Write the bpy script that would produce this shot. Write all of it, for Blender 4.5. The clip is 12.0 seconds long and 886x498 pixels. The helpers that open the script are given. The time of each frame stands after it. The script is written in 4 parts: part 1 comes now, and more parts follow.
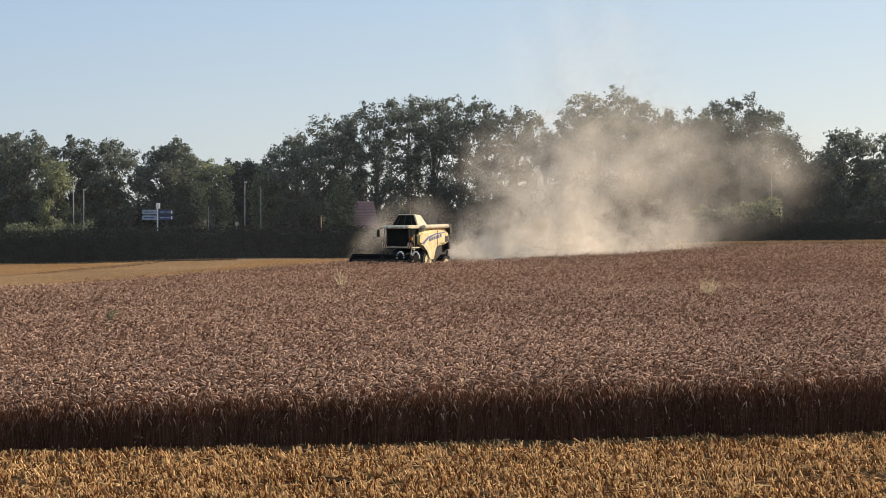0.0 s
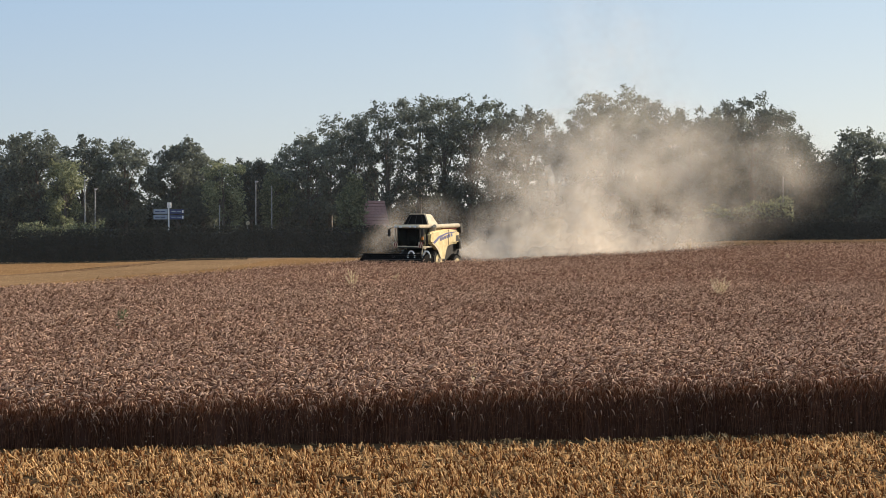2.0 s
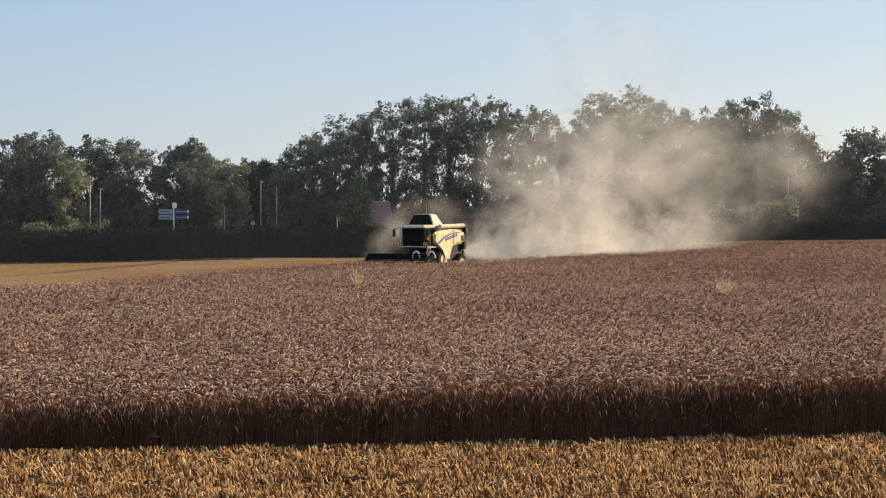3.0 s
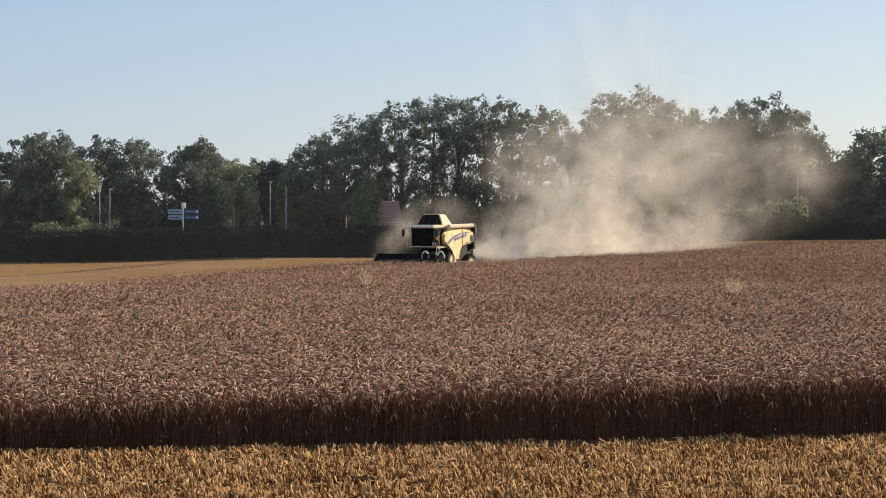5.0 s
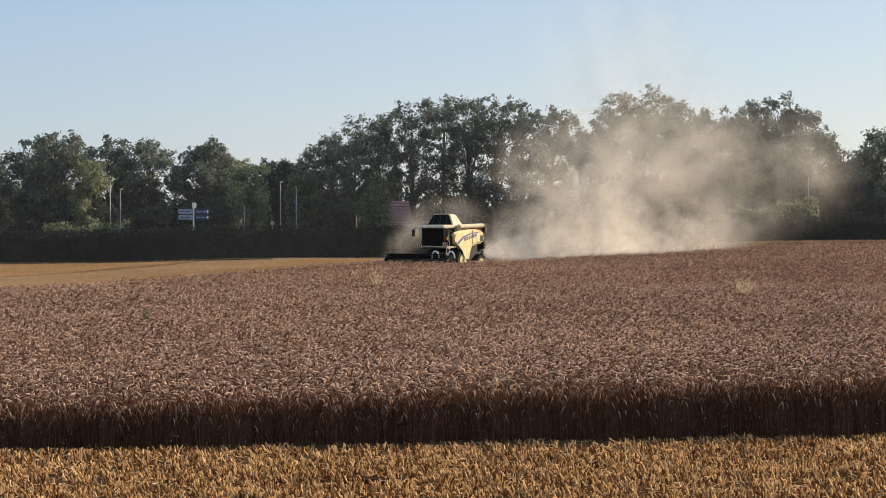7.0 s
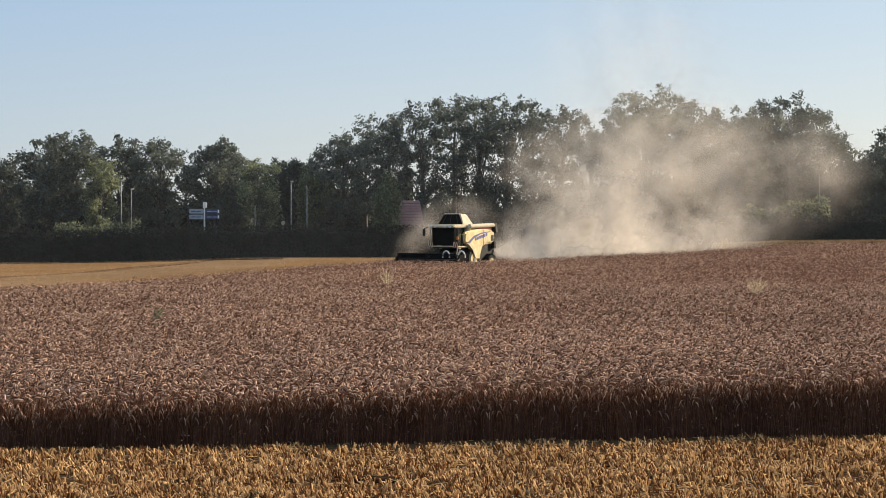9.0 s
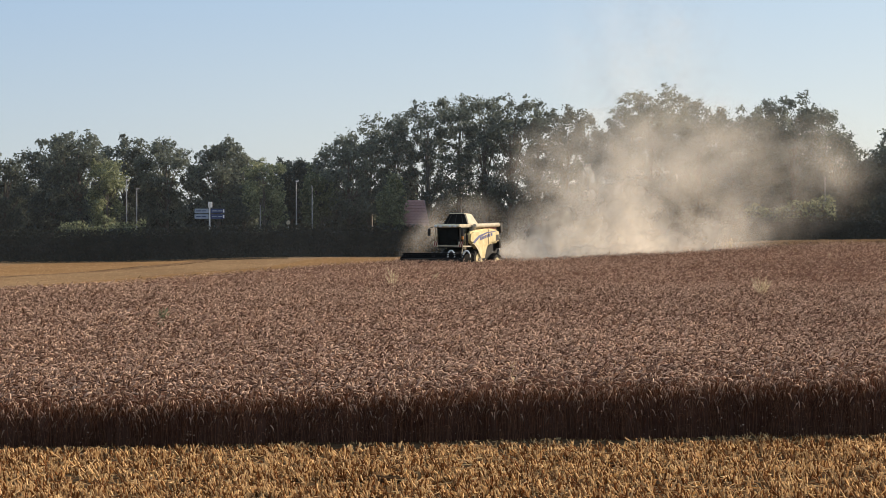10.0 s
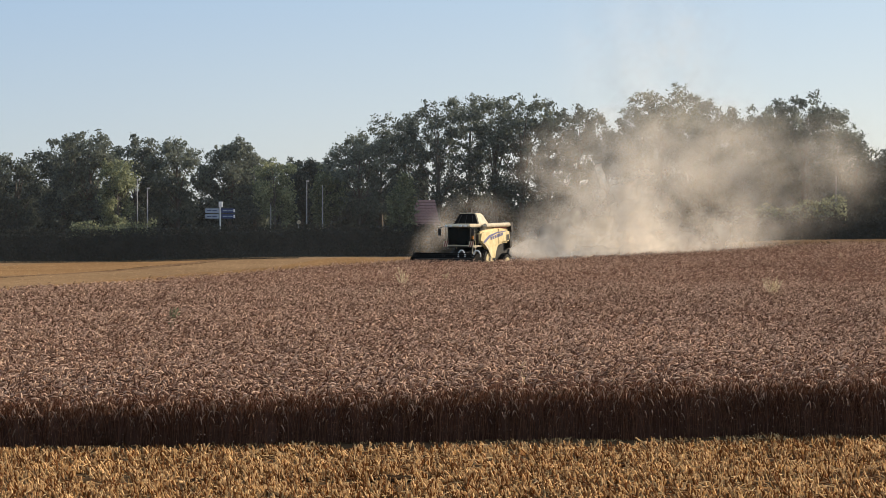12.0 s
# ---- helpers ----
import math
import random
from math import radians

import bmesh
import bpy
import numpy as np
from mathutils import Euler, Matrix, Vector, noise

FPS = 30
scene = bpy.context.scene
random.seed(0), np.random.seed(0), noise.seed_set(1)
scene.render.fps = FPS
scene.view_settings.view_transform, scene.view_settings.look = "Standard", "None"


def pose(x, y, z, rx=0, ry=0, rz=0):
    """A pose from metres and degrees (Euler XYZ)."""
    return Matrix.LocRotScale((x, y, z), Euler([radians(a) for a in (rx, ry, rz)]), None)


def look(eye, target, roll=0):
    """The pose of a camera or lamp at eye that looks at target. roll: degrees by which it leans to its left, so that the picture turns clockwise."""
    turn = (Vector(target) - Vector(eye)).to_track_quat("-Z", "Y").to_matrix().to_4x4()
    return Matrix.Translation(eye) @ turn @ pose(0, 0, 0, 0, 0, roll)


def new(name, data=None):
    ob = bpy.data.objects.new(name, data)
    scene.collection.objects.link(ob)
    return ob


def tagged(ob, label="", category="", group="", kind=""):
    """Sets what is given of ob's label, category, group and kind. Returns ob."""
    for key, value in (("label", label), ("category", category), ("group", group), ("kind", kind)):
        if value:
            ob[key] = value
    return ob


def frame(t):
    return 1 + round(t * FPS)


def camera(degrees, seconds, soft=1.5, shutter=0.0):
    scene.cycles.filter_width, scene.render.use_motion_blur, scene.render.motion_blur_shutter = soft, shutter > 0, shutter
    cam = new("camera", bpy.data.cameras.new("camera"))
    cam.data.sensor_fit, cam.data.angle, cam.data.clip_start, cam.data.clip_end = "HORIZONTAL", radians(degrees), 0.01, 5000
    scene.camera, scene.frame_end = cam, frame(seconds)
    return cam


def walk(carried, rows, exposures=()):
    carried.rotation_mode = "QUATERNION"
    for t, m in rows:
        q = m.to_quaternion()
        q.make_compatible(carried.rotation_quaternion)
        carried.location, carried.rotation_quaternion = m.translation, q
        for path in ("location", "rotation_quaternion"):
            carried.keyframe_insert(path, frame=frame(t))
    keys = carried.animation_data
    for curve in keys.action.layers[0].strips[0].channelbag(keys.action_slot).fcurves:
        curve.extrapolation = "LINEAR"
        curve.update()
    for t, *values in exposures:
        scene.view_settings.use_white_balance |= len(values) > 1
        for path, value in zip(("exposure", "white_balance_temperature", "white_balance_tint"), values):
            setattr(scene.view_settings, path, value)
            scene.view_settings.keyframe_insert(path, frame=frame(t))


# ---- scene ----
cam = camera(30.25, 12.0, soft=0.5)
EYE, TILT = 3.6, -0.917
# seconds, turn to the left, tilt: the camera stands still and pans slowly to the left
ROWS = [
    (0.0, -1.050, 0.016), (0.5, -0.937, 0.000), (1.0, -0.837, -0.004), (1.5, -0.755, -0.004), (2.0, -0.670, -0.004),
    (2.5, -0.582, 0.000), (3.0, -0.498, 0.001), (5.0, -0.177, 0.002), (5.5, -0.088, 0.001), (6.0, 0.0, 0.0),
    (6.5, 0.088, 0.0), (7.0, 0.179, 0.0), (9.0, 0.549, -0.012), (9.5, 0.635, -0.019), (10.0, 0.728, -0.025),
    (10.5, 0.838, -0.027), (11.0, 0.930, -0.032), (11.5, 0.997, -0.033), (12.0, 1.092, -0.034),
]
walk(cam, [(t, pose(0, 0, EYE, 90 + TILT + pitch, 0, yaw)) for t, yaw, pitch in ROWS])

# ---- light ----
SUN_SIDE, SUN_HEIGHT = 60.0, 21.5      # degrees to the right of the view, and above the horizon
world = bpy.data.worlds.new("evening_sky")
scene.world = world
world.use_nodes = True
wn = world.node_tree
sky = wn.nodes.new("ShaderNodeTexSky")
sky.sky_type, sky.sun_disc = "NISHITA", False
sky.sun_elevation, sky.sun_rotation = radians(SUN_HEIGHT), radians(SUN_SIDE)
sky.air_density, sky.dust_density, sky.ozone_density = 1.0, 0.5, 3.5
# summer haze over the clear sky: paler towards the horizon
w_co, w_sep, w_ramp, w_mix = (wn.nodes.new(k) for k in ("ShaderNodeTexCoord", "ShaderNodeSeparateXYZ", "ShaderNodeValToRGB", "ShaderNodeMixRGB"))
wn.links.new(w_co.outputs["Generated"], w_sep.inputs[0])
wn.links.new(w_sep.outputs["Z"], w_ramp.inputs[0])
w_ramp.color_ramp.elements[0].position, w_ramp.color_ramp.elements[1].position = 0.0, 0.6
w_ramp.color_ramp.elements[0].color, w_ramp.color_ramp.elements[1].color = (7.2, 7.15, 6.95, 1), (5.4, 6.5, 8.0, 1)
w_ramp.color_ramp.elements.new(0.15).color = (4.7, 6.0, 7.6, 1)
w_ramp.color_ramp.elements.new(0.34).color = (6.2, 7.2, 8.3, 1)
w_mix.inputs[0].default_value = 0.7
wn.links.new(sky.outputs[0], w_mix.inputs[1])
wn.links.new(w_ramp.outputs[0], w_mix.inputs[2])
w_dot, w_tint, w_mul = (wn.nodes.new(k) for k in ("ShaderNodeVectorMath", "ShaderNodeValToRGB", "ShaderNodeMixRGB"))
sa, sh = radians(SUN_SIDE), radians(SUN_HEIGHT)
SUN_WAY = Vector((math.sin(sa) * math.cos(sh), math.cos(sa) * math.cos(sh), math.sin(sh)))
w_dot.operation, w_mul.blend_type = "DOT_PRODUCT", "MULTIPLY"
w_dot.inputs[1].default_value, w_mul.inputs[0].default_value = SUN_WAY, 1.0
w_tint.color_ramp.elements[0].position, w_tint.color_ramp.elements[1].position = 0.2, 0.7
w_tint.color_ramp.elements[0].color, w_tint.color_ramp.elements[1].color = (0.82, 0.87, 0.93, 1), (1.08, 1.03, 0.97, 1)
wn.links.new(w_co.outputs["Generated"], w_dot.inputs[0])
wn.links.new(w_dot.outputs["Value"], w_tint.inputs[0])
wn.links.new(w_mix.outputs[0], w_mul.inputs[1])
wn.links.new(w_tint.outputs[0], w_mul.inputs[2])
wn.links.new(w_mul.outputs[0], wn.nodes["Background"].inputs["Color"])
wn.nodes["Background"].inputs["Strength"].default_value = 0.067
sun = new("sun", bpy.data.lights.new("sun", "SUN"))
sun.data.energy, sun.data.angle, sun.data.color = 4.5, radians(0.6), (1.0, 0.84, 0.65)
sun.matrix_world = look(SUN_WAY * 300, (0, 0, 0))
scene.view_settings.exposure = 0.8


# ---- materials ----
def material(name, dark, light, rough=0.8, metal=0.0, grain=6.0, stain=0.4, bump=0.2, through_light=0.0,
             island=0.0, per_object=0.0, spec=0.3):
    """Two colours mixed by fine grain and broad stains; through_light is the share that passes through thin blades."""
    m = bpy.data.materials.new(name)
    m.use_nodes = True
    t = m.node_tree
    n, ln = t.nodes, t.links
    b = n["Principled BSDF"]
    b.inputs["Roughness"].default_value, b.inputs["Metallic"].default_value = rough, metal
    b.inputs["Specular IOR Level"].default_value = spec
    co = n.new("ShaderNodeTexCoord")
    fine, broad = n.new("ShaderNodeTexNoise"), n.new("ShaderNodeTexNoise")
    fine.inputs["Scale"].default_value, broad.inputs["Scale"].default_value = grain, stain
    fine.inputs["Detail"].default_value, broad.inputs["Detail"].default_value = 4, 3
    for x in (fine, broad):
        ln.new(co.outputs["Object"], x.inputs["Vector"])
    both = n.new("ShaderNodeMath")
    both.operation = "MULTIPLY_ADD"
    ln.new(fine.outputs[0], both.inputs[0])
    both.inputs[1].default_value = 0.6
    half = n.new("ShaderNodeMath")
    half.operation = "MULTIPLY"
    half.inputs[1].default_value = 0.4
    ln.new(broad.outputs[0], half.inputs[0])
    ln.new(half.outputs[0], both.inputs[2])
    last = both.outputs[0]
    for share, kind, socket in ((island, "ShaderNodeNewGeometry", "Random Per Island"), (per_object, "ShaderNodeObjectInfo", "Random")):
        if share:
            r = n.new(kind)
            a = n.new("ShaderNodeMath")
            a.operation = "MULTIPLY_ADD"
            a.inputs[1].default_value = share
            ln.new(r.outputs[socket], a.inputs[0])
            s = n.new("ShaderNodeMath")
            s.operation = "SUBTRACT"
            s.inputs[1].default_value = share / 2
            ln.new(last, s.inputs[0])
            ln.new(s.outputs[0], a.inputs[2])
            last = a.outputs[0]
    ramp = n.new("ShaderNodeValToRGB")
    ramp.color_ramp.elements[0].position, ramp.color_ramp.elements[1].position = 0.3, 0.7
    ramp.color_ramp.elements[0].color, ramp.color_ramp.elements[1].color = (*dark, 1), (*light, 1)
    ln.new(last, ramp.inputs[0])
    ln.new(ramp.outputs[0], b.inputs["Base Color"])
    if bump:
        bp = n.new("ShaderNodeBump")
        bp.inputs["Strength"].default_value, bp.inputs["Distance"].default_value = bump, 0.02
        ln.new(fine.outputs[0], bp.inputs["Height"])
        ln.new(bp.outputs[0], b.inputs["Normal"])
    if through_light:
        tr, mix = n.new("ShaderNodeBsdfTranslucent"), n.new("ShaderNodeMixShader")
        ln.new(ramp.outputs[0], tr.inputs[0])
        mix.inputs[0].default_value = through_light
        ln.new(b.outputs[0], mix.inputs[1])
        ln.new(tr.outputs[0], mix.inputs[2])
        ln.new(mix.outputs[0], n["Material Output"].inputs["Surface"])
    return m


EAR = material("ripe_wheat_ears", (0.195, 0.114, 0.078), (0.70, 0.495, 0.36), 0.9, grain=9, stain=0.08, bump=0, through_light=0.3, island=0.55, spec=0.08)
# darker than straw: the cut face's shade is put into the colour
STALK = material("shaded_wheat_stalks", (0.11, 0.05, 0.03), (0.32, 0.165, 0.10), 0.9, grain=9, stain=0.5, bump=0, through_light=0.45, island=0.6, spec=0.03)
GAP_SHADE = material("wheat_gap_shade", (0.07, 0.034, 0.024), (0.165, 0.088, 0.06), 1.0, grain=5, stain=0.3, bump=0.6, spec=0.0)
STUBBLE = material("cut_straw", (0.21, 0.088, 0.03), (0.82, 0.58, 0.30), 0.85, grain=5, stain=0.5, bump=0, through_light=0.35, island=0.8, spec=0.1)
SOIL = material("stubble_ground", (0.04, 0.025, 0.014), (0.17, 0.11, 0.06), 1.0, grain=9.0, stain=0.12, bump=0.8, spec=0.0)
BLEACHED = material("bleached_straw", (0.30, 0.195, 0.105), (0.58, 0.40, 0.23), 0.9, grain=4, stain=0.12, bump=0, through_light=0.3, island=0.3, spec=0.05)
ORANGE_STRAW = material("orange_straw", (0.17, 0.095, 0.044), (0.31, 0.187, 0.09), 0.95, grain=1.5, stain=0.12, bump=0.3, spec=0.0)
PALE_STRAW = material("pale_chaff", (0.18, 0.112, 0.06), (0.30, 0.195, 0.108), 0.95, grain=1.5, stain=0.12, bump=0.3, spec=0.0)
DARK_STRAW = material("dark_stubble_line", (0.12, 0.07, 0.04), (0.22, 0.14, 0.08), 0.95, grain=1.5, stain=0.12, bump=0.3, spec=0.0)
CLOD_SOIL = material("dark_soil", (0.022, 0.013, 0.008), (0.06, 0.036, 0.02), 1.0, grain=14, stain=2, bump=0.6, spec=0.0)
LEAF = material("oak_leaves", (0.072, 0.086, 0.076), (0.172, 0.19, 0.148), 0.85, grain=0.9, stain=0.2, bump=0, through_light=0.5, island=0.45, per_object=0.25, spec=0.15)
# paler than the oak leaves: own pale green plus painted sunlight
PALE_LEAF = material("pale_and_sunlit_leaves", (0.12, 0.14, 0.08), (0.31, 0.33, 0.19), 0.75, grain=0.9, stain=0.2, bump=0, through_light=0.5, island=0.6, per_object=0.2)
# near-black: shade on the hedge's near side is put into the colour
HEDGE = material("shaded_leaves", (0.012, 0.016, 0.014), (0.036, 0.041, 0.032), 0.9, grain=1.2, stain=0.3, bump=0, through_light=0.15, island=0.5, spec=0.1)
BARK = material("dark_bark", (0.06, 0.053, 0.046), (0.15, 0.13, 0.11), 0.95, grain=5, stain=0.7, bump=0.5)
WEED = material("pale_dry_weed", (0.58, 0.46, 0.28), (0.90, 0.78, 0.55), 0.7, grain=8, stain=1, bump=0, through_light=0.35, island=0.4)
YELLOW = material("dusty_yellow_paint", (0.50, 0.36, 0.13), (0.84, 0.70, 0.38), 0.5, grain=3, stain=1.1, bump=0.03, spec=0.5)
CREAM = material("dusty_cream_paint", (0.42, 0.36, 0.25), (0.70, 0.61, 0.45), 0.75, grain=4, stain=0.8, bump=0.03, spec=0.15)
BLACK = material("dusty_black_steel", (0.012, 0.011, 0.010), (0.05, 0.043, 0.035), 0.6, grain=4, stain=0.9, bump=0.1)
GREY = material("worn_grey_steel", (0.18, 0.17, 0.155), (0.38, 0.36, 0.33), 0.4, metal=0.5, grain=6, stain=1, bump=0.1)
RUBBER = material("tyre_rubber", (0.015, 0.014, 0.013), (0.05, 0.044, 0.036), 0.9, grain=6, stain=1.4, bump=0.3)
TANK = material("dark_tank_cloth", (0.008, 0.008, 0.008), (0.022, 0.02, 0.018), 0.95, grain=4, stain=0.8, bump=0.2, spec=0.05)
BLUE = material("faded_blue_decal", (0.06, 0.07, 0.17), (0.16, 0.17, 0.32), 0.5, grain=5, stain=1, bump=0)
RED = material("red_marker_stripe", (0.14, 0.02, 0.015), (0.26, 0.04, 0.03), 0.6, grain=6, stain=1, bump=0)
AMBER = material("amber_lens", (0.45, 0.17, 0.03), (0.62, 0.28, 0.07), 0.3, grain=6, stain=1, bump=0)
WHITE = material("white_enamel", (0.62, 0.62, 0.60), (0.82, 0.82, 0.80), 0.45, grain=6, stain=1, bump=0)
SIGN_BLUE = material("sign_blue", (0.02, 0.035, 0.10), (0.035, 0.06, 0.15), 0.4, grain=4, stain=1, bump=0)
SIGN_PALE = material("sign_pale_blue", (0.20, 0.25, 0.32), (0.30, 0.36, 0.43), 0.4, grain=4, stain=1, bump=0)
STEEL = material("galvanised_pole", (0.26, 0.26, 0.26), (0.42, 0.42, 0.41), 0.55, metal=0.3, grain=5, stain=0.7, bump=0.05)
ROOF_TILE = material("red_roof_tiles", (0.16, 0.088, 0.08), (0.29, 0.17, 0.155), 0.85, grain=5, stain=0.5, bump=0.3, per_object=0.3)
BRICK = material("brown_brick", (0.14, 0.08, 0.06), (0.26, 0.16, 0.11), 0.9, grain=8, stain=0.6, bump=0.3)

GLASS = bpy.data.materials.new("tinted_cab_glass")
GLASS.use_nodes = True
gb = GLASS.node_tree.nodes["Principled BSDF"]
gb.inputs["Base Color"].default_value = (0.10, 0.115, 0.11, 1)
gb.inputs["Roughness"].default_value = 0.06
gb.inputs["Transmission Weight"].default_value = 0.85
gb.inputs["IOR"].default_value = 1.1

# airborne dust, and haze: thin drifting veils whose thickness is carried by the mesh and broken up by fine swirls
def airborne(name, colour, low, high):
    m = bpy.data.materials.new(name)
    m.use_nodes = True
    n, ln = m.node_tree.nodes, m.node_tree.links
    n.remove(n["Principled BSDF"])
    att, co, swirl = n.new("ShaderNodeAttribute"), n.new("ShaderNodeTexCoord"), n.new("ShaderNodeTexNoise")
    att.attribute_name = "thickness"
    swirl.inputs["Scale"].default_value, swirl.inputs["Detail"].default_value, swirl.inputs["Distortion"].default_value = 0.9, 5, 0.6
    ln.new(co.outputs["Object"], swirl.inputs["Vector"])
    spread = n.new("ShaderNodeMapRange")
    spread.inputs["From Min"].default_value, spread.inputs["From Max"].default_value = 0.3, 0.7
    spread.inputs["To Min"].default_value, spread.inputs["To Max"].default_value = low, high
    ln.new(swirl.outputs[0], spread.inputs["Value"])
    times = n.new("ShaderNodeMath")
    times.operation, times.use_clamp = "MULTIPLY", True
    ln.new(att.outputs["Fac"], times.inputs[0])
    ln.new(spread.outputs[0], times.inputs[1])
    front, back, clear = n.new("ShaderNodeBsdfDiffuse"), n.new("ShaderNodeBsdfTranslucent"), n.new("ShaderNodeBsdfTransparent")
    front.inputs[0].default_value = back.inputs[0].default_value = (*colour, 1)
    body, out = n.new("ShaderNodeMixShader"), n.new("ShaderNodeMixShader")
    body.inputs[0].default_value = 0.6
    ln.new(front.outputs[0], body.inputs[1])
    ln.new(back.outputs[0], body.inputs[2])
    ln.new(times.outputs[0], out.inputs[0])
    ln.new(clear.outputs[0], out.inputs[1])
    ln.new(body.outputs[0], out.inputs[2])
    ln.new(out.outputs[0], n["Material Output"].inputs["Surface"])
    return m


DUST = airborne("chaff_dust", (0.87, 0.80, 0.70), 0.7, 1.25)
# pale blue stands in for distance haze
HAZE = airborne("aerial_haze", (0.74, 0.83, 0.94), 0.9, 1.1)


# ---- building helpers ----
def mesh_from(name, verts, faces, mat):
    """A mesh from arrays: verts (n, 3), faces (m, 3 or 4)."""
    verts, faces = np.asarray(verts, np.float32), np.asarray(faces, np.int32)
    me = bpy.data.meshes.new(name)
    k = faces.shape[1]
    me.vertices.add(len(verts))
    me.vertices.foreach_set("co", verts.ravel())
    me.loops.add(faces.size)
    me.loops.foreach_set("vertex_index", faces.ravel())
    me.polygons.add(len(faces))
    me.polygons.foreach_set("loop_start", np.arange(len(faces), dtype=np.int32) * k)
    me.update(calc_edges=True)
    me.validate()
    me.materials.append(mat)
    return me


def under(ob, parent):
    ob.parent = parent
    return ob


def part(name, bm, mat, parent, label=""):
    me = bpy.data.meshes.new(name)
    bm.normal_update()
    bm.to_mesh(me)
    bm.free()
    me.materials.append(mat)
    ob = new(name, me)
    ob.parent = parent
    if label:
        ob["label"] = label
    return ob


def array_part(name, verts, faces, mat, parent, label=""):
    ob = new(name, mesh_from(name, verts, faces, mat))
    ob.parent = parent
    if label:
        ob["label"] = label
    return ob


def block(x0, x1, y0, y1, z0, z1, bevel=0.02, bm=None):
    bm = bm or bmesh.new()
    r = bmesh.ops.create_cube(bm, size=1)
    bmesh.ops.scale(bm, vec=(x1 - x0, y1 - y0, z1 - z0), verts=r["verts"])
    bmesh.ops.translate(bm, vec=((x0 + x1) / 2, (y0 + y1) / 2, (z0 + z1) / 2), verts=r["verts"])
    if bevel:
        edges = list({e for v in r["verts"] for e in v.link_edges})
        bmesh.ops.bevel(bm, geom=edges, offset=bevel, segments=2, affect="EDGES")
    return bm


def profile(points, y0, y1, bevel=0.03):
    """A side outline (x, z) given thickness from y0 to y1."""
    bm = bmesh.new()
    f = bm.faces.new([bm.verts.new((x, y0, z)) for x, z in points])
    r = bmesh.ops.extrude_face_region(bm, geom=[f])
    bmesh.ops.translate(bm, vec=(0, y1 - y0, 0), verts=[v for v in r["geom"] if isinstance(v, bmesh.types.BMVert)])
    bmesh.ops.recalc_face_normals(bm, faces=bm.faces[:])
    if bevel:
        bmesh.ops.bevel(bm, geom=bm.edges[:], offset=bevel, segments=2, affect="EDGES")
    return bm


def rod(a, b, r0, r1=None, sides=8, bm=None):
    """A round bar from a to b."""
    bm = bm or bmesh.new()
    a, b = Vector(a), Vector(b)
    way = b - a
    r = bmesh.ops.create_cone(bm, cap_ends=True, segments=sides, radius1=r0, radius2=r0 if r1 is None else r1, depth=way.length)
    m = Matrix.Translation((a + b) / 2) @ way.to_track_quat("Z", "Y").to_matrix().to_4x4()
    bmesh.ops.transform(bm, matrix=m, verts=r["verts"])
    return bm


def tubes(paths, radii, sides=3):
    """Many tapered tubes at once. paths: (n, k, 3); radii: (n, k)."""
    n, k, _ = paths.shape
    way = np.gradient(paths, axis=1)
    way /= np.linalg.norm(way, axis=2, keepdims=True) + 1e-9
    ref = np.where(np.abs(way[..., 2:3]) < 0.9, np.array([0, 0, 1.0]), np.array([1.0, 0, 0]))
    u = np.cross(way, ref)
    u /= np.linalg.norm(u, axis=2, keepdims=True) + 1e-9
    w = np.cross(way, u)
    ang = np.arange(sides) * 2 * np.pi / sides
    ring = u[:, :, None] * np.cos(ang)[None, None, :, None] + w[:, :, None] * np.sin(ang)[None, None, :, None]
    v = paths[:, :, None] + ring * radii[:, :, None, None]
    i = np.arange(n)[:, None, None] * (k * sides) + np.arange(k - 1)[None, :, None] * sides + np.arange(sides)[None, None, :]
    j = np.arange(n)[:, None, None] * (k * sides) + np.arange(k - 1)[None, :, None] * sides + ((np.arange(sides) + 1) % sides)[None, None, :]
    f = np.stack([i, j, j + sides, i + sides], -1).reshape(-1, 4)
    return v.reshape(-1, 3), f


def merge(*pairs):
    vs, fs, k = [], [], 0
    for v, f in pairs:
        vs.append(v)
        fs.append(np.asarray(f) + k)
        k += len(v)
    return np.concatenate(vs), np.concatenate(fs)


def leaves(rng, centres, size, flat=0.0, wide=0.55):
    """A folded diamond blade at each centre."""
    n = len(centres)
    a = rng.normal(size=(n, 3))
    a[:, 2] *= 1 - flat
    a /= np.linalg.norm(a, axis=1, keepdims=True)
    b = rng.normal(size=(n, 3))
    b = np.cross(a, b)
    b /= np.linalg.norm(b, axis=1, keepdims=True)
    s = (size * rng.uniform(0.6, 1.4, n))[:, None]
    c = np.cross(a, b)
    v = np.stack([centres - a * s, centres - b * s * wide + c * s * 0.15, centres + a * s, centres + b * s * wide + c * s * 0.15], 1)
    i = np.arange(n)[:, None] * 4
    return v.reshape(-1, 3), np.concatenate([i + [[0, 1, 2]], i + [[0, 2, 3]]])


def ease(x, a, b):
    t = np.clip((np.asarray(x, float) - a) / (b - a), 0, 1)
    return t * t * (3 - 2 * t)


